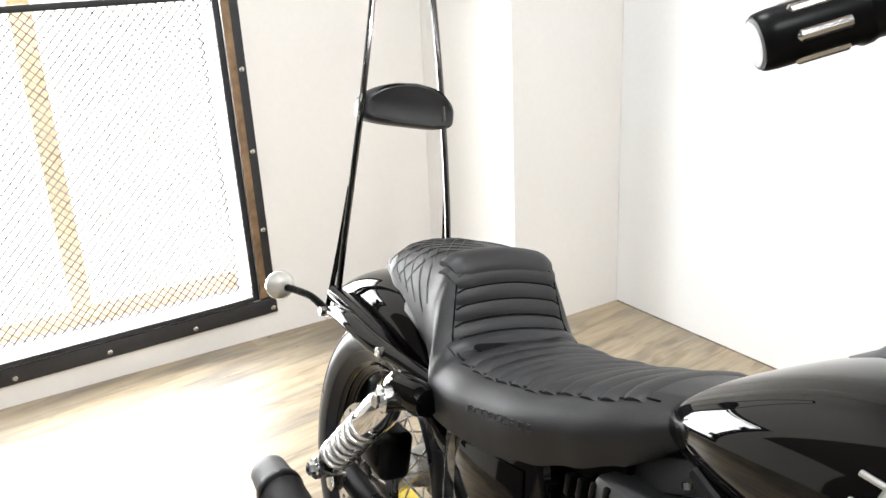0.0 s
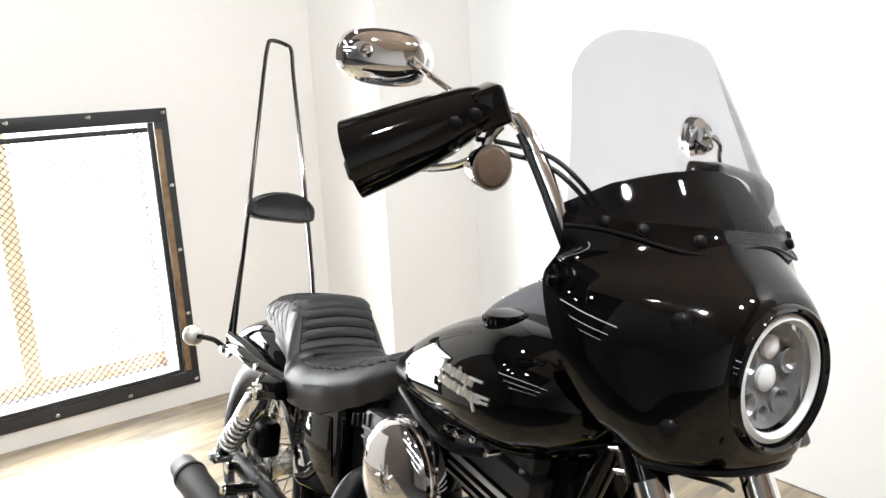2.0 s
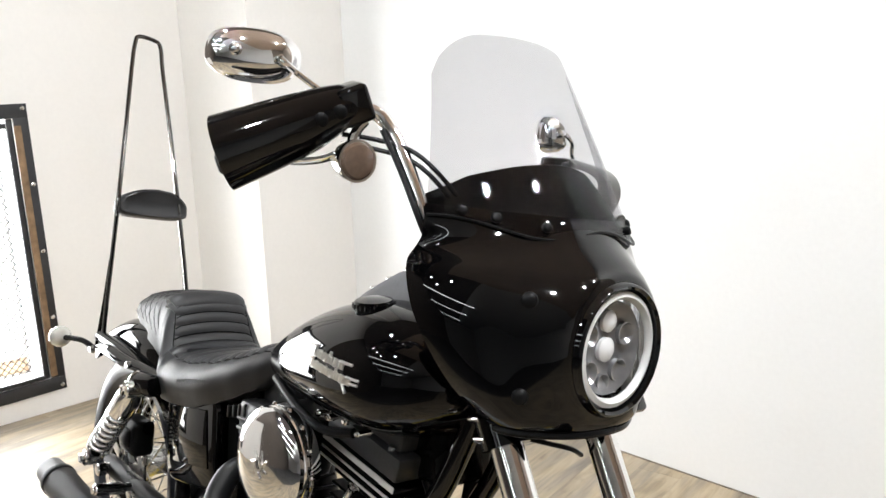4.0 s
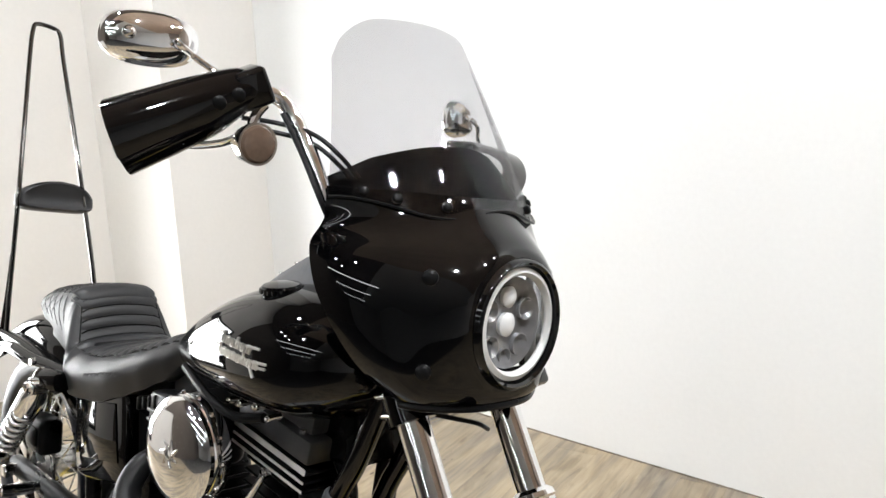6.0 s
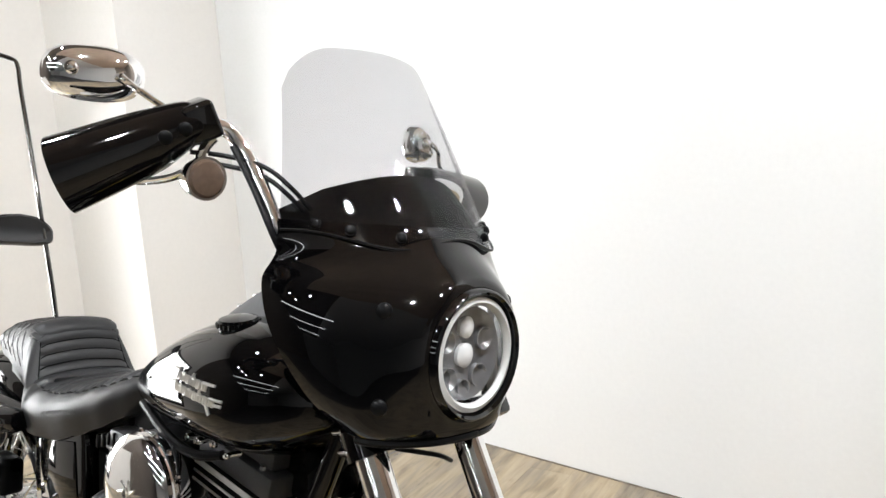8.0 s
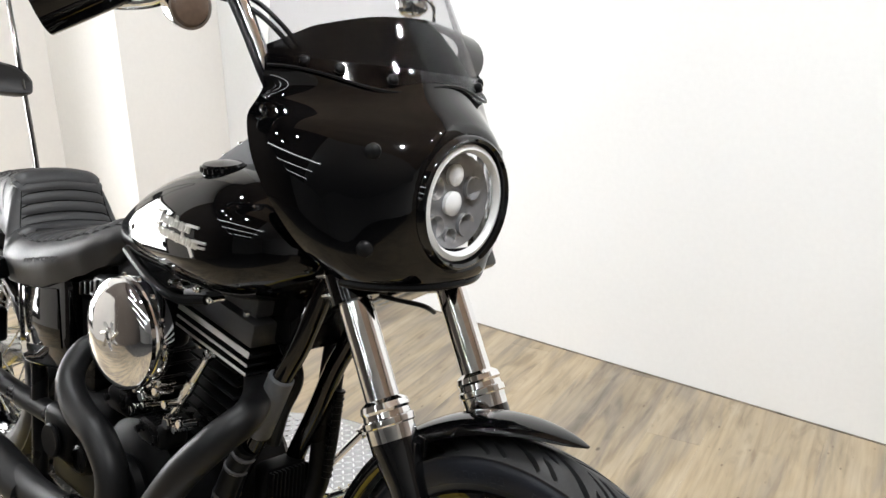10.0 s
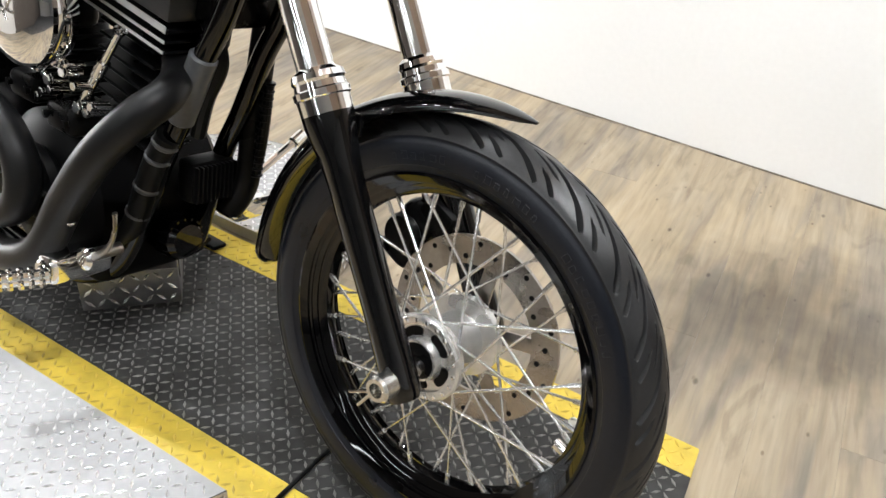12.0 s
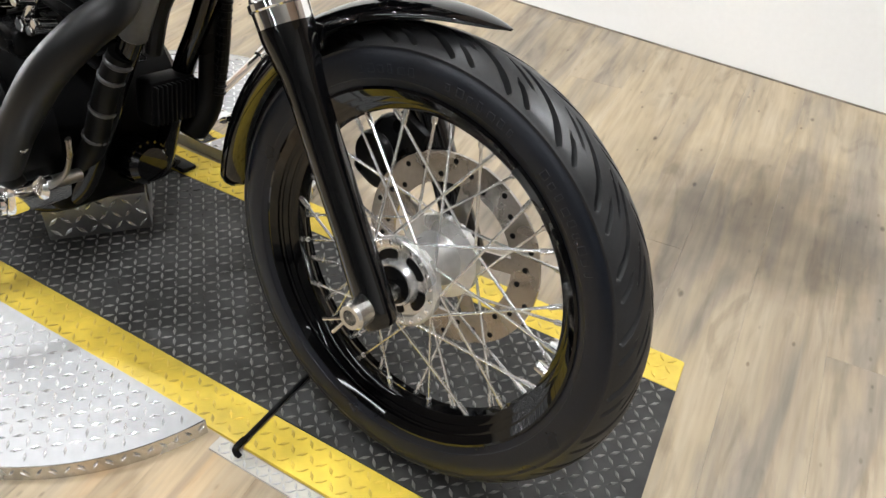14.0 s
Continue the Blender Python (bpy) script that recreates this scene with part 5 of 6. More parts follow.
for k in range(14):
    a = 2 * math.pi * k / 14
    bm = B()
    ball(bm, AC + ACX * 0.025 + 0.1015 * (math.cos(a) * e1 + math.sin(a) * V(0, 0, 1)), 0.006, n=8)
    part("rim_stud", bm, CHROME, ac)
bm = B()
box(bm, (-0.82, -0.155, 0.59), (-0.752, -0.05, 0.70), 0.02, segs=3)
part("air_box", bm, SATIN, ac, "black backing plate")

# engine
eng_bm = B()
lathe(eng_bm, [(-0.155, 0), (-0.155, 0.075), (-0.145, 0.125), (-0.12, 0.150), (0.12, 0.150), (0.145, 0.125), (0.155, 0.0)], (-0.795, 0, 0.295), (0, 1, 0), 40)
box(eng_bm, (-0.93, -0.125, 0.150), (-0.66, 0.125, 0.32), 0.03, segs=3)
engine = part("engine", eng_bm, WRINKLE, bike, "black V-twin engine")
bm = B()
box(bm, (-1.20, -0.115, 0.17), (-0.93, 0.115, 0.43), 0.035, segs=3)
lathe(bm, [(-0.15, 0), (-0.15, 0.055), (-0.135, 0.075), (-0.1, 0.08)], (-1.02, 0, 0.33), (0, 1, 0), 32)
part("gearbox", bm, WRINKLE, engine, "black gearbox")
bm = B()
lathe(bm, [(0, 0), (0, 0.062), (0.012, 0.070), (0.026, 0.066), (0.032, 0.052), (0.034, 0.0)], (-0.775, -0.150, 0.330), (0, -1, 0), 40)
cam_cover = part("cam_cover", bm, SATIN, engine, "black round cam cover")
bm = B()
lathe(bm, [(0.034, 0.030), (0.037, 0.030), (0.037, 0.024), (0.034, 0.024)], (-0.775, -0.150, 0.330), (0, -1, 0), 28, True)
for k in range(5):
    a = radians(72 * k)
    rod(bm, (-0.775 + 0.052 * math.cos(a), -0.178, 0.330 + 0.052 * math.sin(a)), (-0.775 + 0.052 * math.cos(a), -0.188, 0.330 + 0.052 * math.sin(a)), 0.006, n=8)
part("cover_screws", bm, ALLOY, cam_cover)
bm = B()
box(bm, (-1.12, -0.165, 0.28), (-0.99, -0.115, 0.39), 0.02, segs=3)
rod(bm, (-1.05, -0.17, 0.33), (-1.05, -0.182, 0.33), 0.036, n=24)
part("clutch_cover", bm, WRINKLE, engine)
bm = B()
lathe(bm, [(0, 0.022), (0.004, 0.028), (0.008, 0.022)], (-0.945, -0.165, 0.325), (0, -1, 0), 24)
part("round_plug", bm, SATIN, engine, "black round plug")


def cylinder(base, top, name):
    base, top = Vector(base), Vector(top)
    ax = (top - base).normalized()
    L = (top - base).length
    m = Matrix.Translation(base) @ aim(ax)
    # local frame: z along the barrel, y across the machine
    yv = V(0, 1, 0)
    xv = yv.cross(ax).normalized()
    mm = Matrix((xv, yv, ax)).transposed().to_4x4()
    mm.translation = base
    bm = B()
    rod(bm, base, base + ax * L * 0.6, 0.056, n=28)
    box(bm, (-0.07, -0.075, L * 0.56), (0.07, 0.075, L * 0.80), 0.012, mm)
    cyl = part(name, bm, WRINKLE, engine, "black finned cylinder")
    lower = [0.012 + 0.024 * k for k in range(8)]
    upper = [0.199 + 0.0165 * k for k in range(3)]
    for z in lower + upper:
        bm = B()
        wide, deep = (0.112, 0.092) if z > 0.19 else (0.074, 0.080)
        box(bm, (-wide, -deep, z), (wide, 0.015, z + 0.006), 0.002, mm, 1)
        part("fin", bm, SATIN, cyl)
        if z > 0.19:
            bm = B()
            top = 0.0105 if z == upper[-1] else 0.0045
            box(bm, (-wide + 0.004, -deep - 0.0015, z + 0.0008), (wide - 0.004, -deep + 0.0005, z + 0.0008 + top), 0, mm)
            part("fin_edge", bm, BARE, cyl, "bare machined fin edge")
    bm = B()
    box(bm, (-0.110, -0.088, 0.246), (0.104, 0.030, 0.290), 0.006, mm, 2)
    rocker = part("rocker_box", bm, GREY_CAST, cyl, "dark grey rocker box")
    bm = B()
    box(bm, (-0.096, -0.076, 0.292), (0.088, 0.030, 0.335), 0.007, mm, 2)
    part("rocker_cover", bm, GREY_CAST, cyl, "dark grey rocker cover")
    for sx in (-0.07, 0.07):
        for sy in (-0.08, 0.08):
            bm = B()
            rod(bm, mm @ V(sx, sy, L * 0.945), mm @ V(sx, sy, L * 0.975), 0.007, n=8)
            part("cover_bolt", bm, CHROME, cyl)


cylinder((-0.672, 0, 0.430), (-0.622, 0, 0.735), "front_cylinder")
cylinder((-0.855, 0, 0.405), (-0.978, 0, 0.700), "rear_cylinder")
for x0, z0_, x1, z1_ in ((-0.706, 0.475, -0.610, 0.628), (-0.835, 0.49, -0.915, 0.64)):
    bm = B()
    a, b = V(x0, -0.125, z0_), V(x1, -0.112, z1_)
    d = b - a
    L = d.length
    lathe(bm, [(0, 0.015), (0.012, 0.015), (0.016, 0.0085), (L * 0.45, 0.0085), (L * 0.45, 0.0105), (L * 0.62, 0.0105), (L * 0.62, 0.007), (L - 0.01, 0.007), (L, 0.011)], a, d, 18)
    part("pushrod_tube", bm, CHROME, engine, "chrome pushrod tube")
for x, z in ((-0.712, 0.462), (-0.825, 0.485)):
    bm = B()
    box(bm, (x - 0.04, -0.160, z - 0.025), (x + 0.04, -0.10, z + 0.022), 0.012, segs=3)
    rod(bm, (x - 0.028, -0.160, z), (x - 0.028, -0.168, z), 0.007, n=8)
    rod(bm, (x + 0.028, -0.160, z), (x + 0.028, -0.168, z), 0.007, n=8)
    part("tappet_block", bm, SATIN, engine, "black tappet block")
# small hardware between the barrels
for x, z, size in ((-0.788, 0.478, 0.010), (-0.770, 0.490, 0.007), (-0.751, 0.516, 0.011), (-0.745, 0.500, 0.007), (-0.706, 0.540, 0.009), (-0.700, 0.556, 0.007), (-0.674, 0.526, 0.008), (-0.666, 0.494, 0.011), (-0.640, 0.492, 0.008), (-0.627, 0.506, 0.008)):
    bm = B()
    rod(bm, (x, -0.120, z - 0.004), (x, -0.150, z), size * 0.8, n=14)
    rod(bm, (x, -0.149, z), (x, -0.156, z), size, n=6)
    part("tappet_bolt", bm, CHROME, engine, "chrome bolt head")
for k, (x, y, z, r) in enumerate(((-0.62, -0.13, 0.745, 0.010), (-0.66, -0.135, 0.742, 0.009), (-0.70, -0.13, 0.738, 0.009), (-0.58, -0.13, 0.735, 0.008), (-0.80, -0.13, 0.555, 0.011), (-0.77, -0.14, 0.52, 0.010), (-0.73, -0.14, 0.545, 0.009))):
    bm = B()
    rod(bm, (x, y + 0.02, z), (x, y - 0.008, z), r * 0.7, n=12)
    rod(bm, (x, y - 0.006, z), (x, y - 0.012, z), r * 0.45, n=6)
    part("fitting_bolt", bm, CHROME, engine, "chrome fitting")
bm = B()
tube(bm, [(-0.60, -0.13, 0.73), (-0.66, -0.145, 0.72), (-0.74, -0.15, 0.735), (-0.86, -0.13, 0.765)], 0.009, 10)
part("fuel_line", bm, PLASTIC, bike, "black fuel line")
bm = B()
tube(bm, [(-0.470, 0.070, 0.800), (-0.500, 0.080, 0.660), (-0.516, 0.082, 0.500), (-0.524, 0.082, 0.370), (-0.56, 0.08, 0.30)], 0.022, 12, 6, flat=0.7)
part("wiring_trunk", bm, SATIN, bike, "black covered wiring trunk ahead of the engine")
bm = B()
pts = [V(-0.488, 0.085, 0.560), V(-0.494, 0.086, 0.470), V(-0.505, 0.086, 0.390)]
tube(bm, pts, 0.009, 10, 6)
ribbed = part("ribbed_hose", bm, PLASTIC, bike, "ribbed black hose")
for k in range(14):
    p = pts[0].lerp(pts[2], k / 13)
    bm = B()
    rod(bm, p + V(0, 0, -0.0025), p + V(0, 0, 0.0025), 0.0115, n=12)
    part("rib", bm, PLASTIC, ribbed)
bm = B()
box(bm, (-0.590, -0.020, 0.335), (-0.545, 0.075, 0.415), 0.012)
regulator = part("voltage_regulator", bm, WRINKLE, bike, "black finned regulator ahead of the engine")
for k in range(10):
    bm = B()
    box(bm, (-0.546, -0.016 + 0.009 * k, 0.342), (-0.534, -0.012 + 0.009 * k, 0.408), 0.001)
    part("fin", bm, WRINKLE, regulator)
bm = B()
lathe(bm, [(0, 0.0), (0, 0.036), (0.07, 0.038), (0.082, 0.030), (0.084, 0)], (-0.655, 0.0, 0.245), (1, 0, 0.1), 28)
oil_filter = part("oil_filter", bm, GLOSS, bike, "black oil filter")
for k in range(16):
    a = 2 * math.pi * k / 16
    bm = B()
    rod(bm, (-0.585, 0.0385 * math.cos(a), 0.252 + 0.0385 * math.sin(a)), (-0.63, 0.0385 * math.cos(a), 0.248 + 0.0385 * math.sin(a)), 0.003, n=6)
    part("flute", bm, GLOSS, oil_filter)

bm = B()
box(bm, (-0.560, -0.040, 0.655), (-0.470, 0.085, 0.760), 0.016, segs=3)
coil = part("ignition_coil", bm, SATIN, bike, "black ignition coil housing under the tank")
bm = B()
rod(bm, (-0.470, -0.020, 0.715), (-0.462, -0.020, 0.715), 0.007, n=12)
part("coil_bolt", bm, CHROME, coil, "chrome bolt head")
bm = B()
tube(bm, [(-0.52, -0.02, 0.66), (-0.50, -0.01, 0.60), (-0.53, -0.01, 0.53), (-0.56, 0.0, 0.46)], 0.014, 10)
part("spark_lead", bm, PLASTIC, coil, "black lead")

# exhaust
PIPE_F = [(-0.600, -0.020, 0.590), (-0.550, -0.052, 0.585), (-0.502, -0.090, 0.577), (-0.477, -0.128, 0.564), (-0.490, -0.168, 0.533), (-0.540, -0.197, 0.466), (-0.613, -0.205, 0.365), (-0.695, -0.209, 0.243), (-0.82, -0.212, 0.186), (-1.00, -0.212, 0.186), (-1.12, -0.214, 0.205)]
PIPE_R = [(-0.960, -0.09, 0.560), (-0.965, -0.150, 0.545), (-0.945, -0.190, 0.500), (-0.880, -0.205, 0.462), (-0.790, -0.210, 0.438), (-0.735, -0.212, 0.385), (-0.745, -0.214, 0.312), (-0.840, -0.214, 0.262), (-1.00, -0.214, 0.238), (-1.12, -0.214, 0.238)]
for name, pts in (("front_header", PIPE_F), ("rear_header", PIPE_R)):
    bm = B()
    tube(bm, pts, 0.036, 24, 8, radii=[0.022, 0.024, 0.026, 0.028, 0.029, 0.0295, 0.0295, 0.0295, 0.0295, 0.030])
    part(name, bm, CERAMIC, bike, "matt black exhaust header with heat shield", 60)
for p, d in ((V(-0.875, -0.214, 0.255), V(-1, 0, -0.17)), (V(-0.862, -0.212, 0.1865), V(-1, 0, 0.0))):
    bm = B()
    lathe(bm, [(0, 0.029), (0, 0.0325), (0.016, 0.0325), (0.016, 0.029)], p, d, 28)
    part("heat_shield_clamp", bm, SATIN, bike, "black clamp band on the exhaust pipe")
bm = B()
tube(bm, [(-1.06, -0.214, 0.222), (-1.16, -0.216, 0.232), (-1.28, -0.222, 0.248), (-1.45, -0.231, 0.266), (-1.60, -0.237, 0.281), (-1.70, -0.240, 0.291)], 0.046, 28, 6, radii=[0.038, 0.043, 0.044, 0.0435, 0.043, 0.0425])
muffler = part("muffler", bm, CERAMIC, bike, "matt black tapered muffler", 60)
axis = V(-0.1, -0.0034, 0.0105).normalized()
tip = V(-1.700, -0.240, 0.291)
bm = B()
lathe(bm, [(-0.004, 0.0435), (0.0, 0.045), (0.016, 0.045), (0.019, 0.043)], tip, axis, 36)
part("band", bm, SATIN, muffler, "black metal band")
bm = B()
lathe(bm, [(0.018, 0.041), (0.060, 0.037), (0.076, 0.036), (0.080, 0.033), (0.076, 0.030), (0.05, 0.030), (0.05, 0.0)], tip, axis, 36)
part("end_cap", bm, material("grey_exhaust_tip", (0.085, 0.085, 0.085), 0.5, grain=0.1), muffler, "dark grey end cap")
bm = B()
lathe(bm, [(0, 0.0385), (0, 0.0405), (0.014, 0.0405), (0.014, 0.0385)], (-1.03, -0.213, 0.196), (-1, 0, 0.12), 32)
part("pipe_clamp", bm, SATIN, bike, "black pipe clamp")

# side cover and battery box
bm = B()
rings = []
for k, (y, sc) in enumerate(((-0.105, 0.96), (-0.126, 1.0), (-0.134, 0.97), (-0.137, 0.90))):
    ring = []
    for i in range(40):
        a = 2 * math.pi * i / 40
        ca, sa = math.cos(a), math.sin(a)
        x = 0.110 * math.copysign(abs(ca) ** 0.30, ca)
        z = 0.108 * math.copysign(abs(sa) ** 0.35, sa)
        ring.append(V(-1.192 + 1.12 * x * sc - 0.10 * z, y, 0.548 + z * sc + 0.20 * x))
    rings.append(ring)
loft(bm, rings)
side = part("side_cover", bm, GLOSS, bike, "gloss black side cover", 40)
bm = B()
box(bm, (-0.085, -0.003, -0.060), (0.085, 0.0, 0.066), 0.0012, Matrix.Translation((-1.188, -0.1372, 0.550)) @ Matrix.Rotation(radians(-11), 4, "Y"))
part("raised_panel", bm, GLOSS, side, "raised panel of the side cover")
bm = B()
box(bm, (-1.30, -0.105, 0.42), (-1.02, 0.10, 0.62), 0.015)
part("battery_box", bm, SATIN, bike, "black battery box")
for k in range(4):
    bm = B()
    box(bm, (-1.055 + 0.022 * k, -0.125, 0.632 + 0.006 * k), (-1.045 + 0.022 * k, -0.105, 0.660 + 0.006 * k), 0.003)
    part("wiring_clip", bm, PLASTIC, bike, "black wiring clip")
bm = B()
box(bm, (-1.012, -0.122, 0.600), (-0.850, -0.02, 0.684), 0.012)
for z in (0.622, 0.642):
    box(bm, (-1.008, -0.126, z), (-0.860, -0.118, z + 0.007), 0.002)
part("coil_cover", bm, material("grey_cover", (0.055, 0.055, 0.057), 0.35, grain=0.1), bike, "grey cover below the tank")

# foot controls
bm = B()
rod(bm, (-0.60, -0.12, 0.262), (-0.592, -0.195, 0.268), 0.011)
tube(bm, [(-0.575, -0.198, 0.272), (-0.535, -0.200, 0.300), (-0.506, -0.200, 0.328), (-0.492, -0.200, 0.360), (-0.492, -0.200, 0.388)], 0.008, 10, flat=0.5)
pedal = part("brake_pedal", bm, STEEL, bike, "chrome brake pedal")
bm = B()
lathe(bm, [(0, 0), (0, 0.015), (0.004, 0.019), (0.016, 0.019), (0.022, 0.012), (0.023, 0)], (-0.567, -0.190, 0.279), (0.1, -1, 0.1), 20)
part("pedal_pivot", bm, CHROME, pedal, "chrome pivot knob")
bm = B()
rod(bm, (-0.655, -0.205, 0.288), (-0.603, -0.205, 0.332), 0.0075, n=14)
part("pedal_pad", bm, ALLOY, pedal, "slim bright pedal tip")
peg_c = V(-0.618, -0.235, 0.235)
bm = B()
d = V(-0.42, -0.90, -0.02).normalized()
rod(bm, peg_c, peg_c + d * 0.115, 0.013)
for k in range(7):
    for a in range(8):
        an = 2 * math.pi * a / 8
        e1 = d.orthogonal().normalized()
        e2 = d.cross(e1)
        p = peg_c + d * (0.012 + 0.0155 * k) + 0.014 * (math.cos(an) * e1 + math.sin(an) * e2)
        ball(bm, p, 0.0058, n=6)
part("foot_peg", bm, CHROME, bike, "studded chrome foot peg")
bm = B()
box(bm, (-0.665, -0.235, 0.21), (-0.615, -0.12, 0.262), 0.014, segs=3)
rod(bm, (-0.64, -0.24, 0.236), (-0.64, -0.228, 0.236), 0.018, n=12)
part("peg_mount", bm, CHROME, bike, "chrome foot peg mount")
bm = B()
rod(bm, (-0.605, 0.10, 0.325), (-0.622, 0.190, 0.328), 0.011)
tube(bm, [(-0.612, 0.165, 0.322), (-0.618, 0.23, 0.352), (-0.624, 0.30, 0.384)], 0.0085, 10)
rod(bm, (-0.622, 0.285, 0.377), (-0.626, 0.315, 0.391), 0.0125, n=14)
part("shift_lever", bm, CHROME, bike, "chrome shift lever")
bm = B()
a, q = V(-0.560, 0.155, 0.300), V(-0.475, 0.240, 0.350)
rod(bm, a, q, 0.011)
for k in range(6):
    for m in range(6):
        an = 2 * math.pi * m / 6
        ball(bm, a.lerp(q, 0.18 + 0.16 * k) + V(0.012 * math.cos(an), 0, 0.012 * math.sin(an)), 0.0055, n=6)
part("foot_peg", bm, CHROME, bike, "studded chrome foot peg")
bm = B()
box(bm, (-0.635, 0.10, 0.262), (-0.565, 0.175, 0.312), 0.012, segs=3)
part("peg_mount", bm, CHROME, bike, "chrome foot peg mount")
bm = B()
tube(bm, [(-0.80, 0.12, 0.14), (-0.83, 0.19, 0.10), (-0.86, 0.275, 0.060)], 0.012, 10)
box(bm, (-0.90, 0.262, 0.051), (-0.82, 0.300, 0.063), 0.004)
part("side_stand", bm, SATIN, bike, "black side stand")
for s in (-1, 1):
    bm = B()
    rod(bm, (-1.46, s * 0.15, 0.345), (-1.46, s * 0.245, 0.352), 0.011)
    rod(bm, (-1.46, s * 0.165, 0.345), (-1.46, s * 0.24, 0.352), 0.015, n=12)
    part("passenger_peg", bm, CHROME if s < 0 else SATIN, bike, "folding passenger peg")

# handlebar
bm = B()
HB = [(-0.455, -0.060, 1.055), (-0.425, -0.120, 1.065), (-0.408, -0.170, 1.090), (-0.440, -0.188, 1.165), (-0.480, -0.203, 1.234), (-0.500, -0.232, 1.262), (-0.515, -0.300, 1.246), (-0.600, -0.370, 1.198)]
tube(bm, HB + [], 0.0127, 14, 8)
part("handlebar", bm, CHROME, bike, "chrome handlebar")
bm = B()
tube(bm, [(x, -y + (0.03 if k > 4 else 0.0), z - (0.055 if k > 4 else 0.02 * k / 2 if k > 2 else 0.0)) for k, (x, y, z) in enumerate(HB)], 0.0127, 14, 8)
part("handlebar", bm, CHROME, bike, "chrome handlebar")
for off in (0.0, 0.014):
    bm = B()
    tube(bm, [(-0.505, -0.275, 1.222 - off), (-0.485, -0.228, 1.220 - off), (-0.445, -0.190, 1.208 - off), (-0.408, -0.165, 1.178 - off), (-0.378, -0.130, 1.130 - off), (-0.37, -0.08, 1.08)], 0.0036, 8)
    part("control_cable", bm, PLASTIC, bike, "black control cable")
bm = B()
tube(bm, [(-0.480, -0.222, 1.235), (-0.445, -0.207, 1.175), (-0.405, -0.195, 1.105), (-0.40, -0.16, 1.05)], 0.0042, 8)
part("brake_line", bm, PLASTIC, bike, "black brake line")


END_GREY = material("brushed_grey_disc", (0.30, 0.30, 0.30), 0.5, metal=0.4, grain=0.2, scale=90)


def grip(s):
    a, tip = (V(-0.505, -0.290, 1.252), V(-0.678, -0.379, 1.160)) if s < 0 else (V(-0.520, 0.262, 1.200), V(-0.690, 0.430, 1.100))
    d = V(-0.45, s * 0.80, -0.40).normalized()
    b = tip - d * 0.060
    bm = B()
    rod(bm, a, b, 0.0165, n=20)
    g = part("hand_grip", bm, PLASTIC, bike, "black hand grip")
    bm = B()
    lathe(bm, [(0, 0), (0, 0.0175), (0.005, 0.0180), (0.008, 0.0165), (0.052, 0.0165), (0.058, 0.0158), (0.060, 0.0145), (0.060, 0)], b, d, 28)
    part("bar_end", bm, SATIN, g, "black slotted bar end")
    bm = B()
    lathe(bm, [(0.0598, 0.0136), (0.0612, 0.0124), (0.0615, 0.0)], b, d, 28)
    part("end_disc", bm, END_GREY, g, "bright end disc")
    e1 = d.orthogonal().normalized()
    e2 = d.cross(e1)
    for k in range(6):
        an = 2 * math.pi * k / 6 + 0.3
        bm = B()
        p = b + d * 0.012 + 0.0148 * (math.cos(an) * e1 + math.sin(an) * e2)
        rod(bm, p, p + d * 0.033, 0.0036, n=10, chamfer=0.003)
        part("slot", bm, ALLOY, g, "bright slot")
    if s < 0:
        bm = B()
        box(bm, (-0.024, -0.020, -0.020), (0.022, 0.024, 0.020), 0.010, Matrix.Translation(a + V(-0.006, 0.02, 0.0)) @ aim(d), 3)
        part("switch_housing", bm, GLOSS, bike, "black switch housing")
        bm = B()
        tube(bm, [(-0.480, -0.268, 1.212), (-0.500, -0.298, 1.186), (-0.528, -0.330, 1.176), (-0.560, -0.358, 1.176)], 0.0075, 10, flat=0.55)
        part("brake_lever", bm, CHROME, bike, "chrome hand lever")


LG_IN, LG_OUT = V(-0.525, 0.232, 1.206), V(-0.600, 0.455, 1.182)
mirrored(grip)


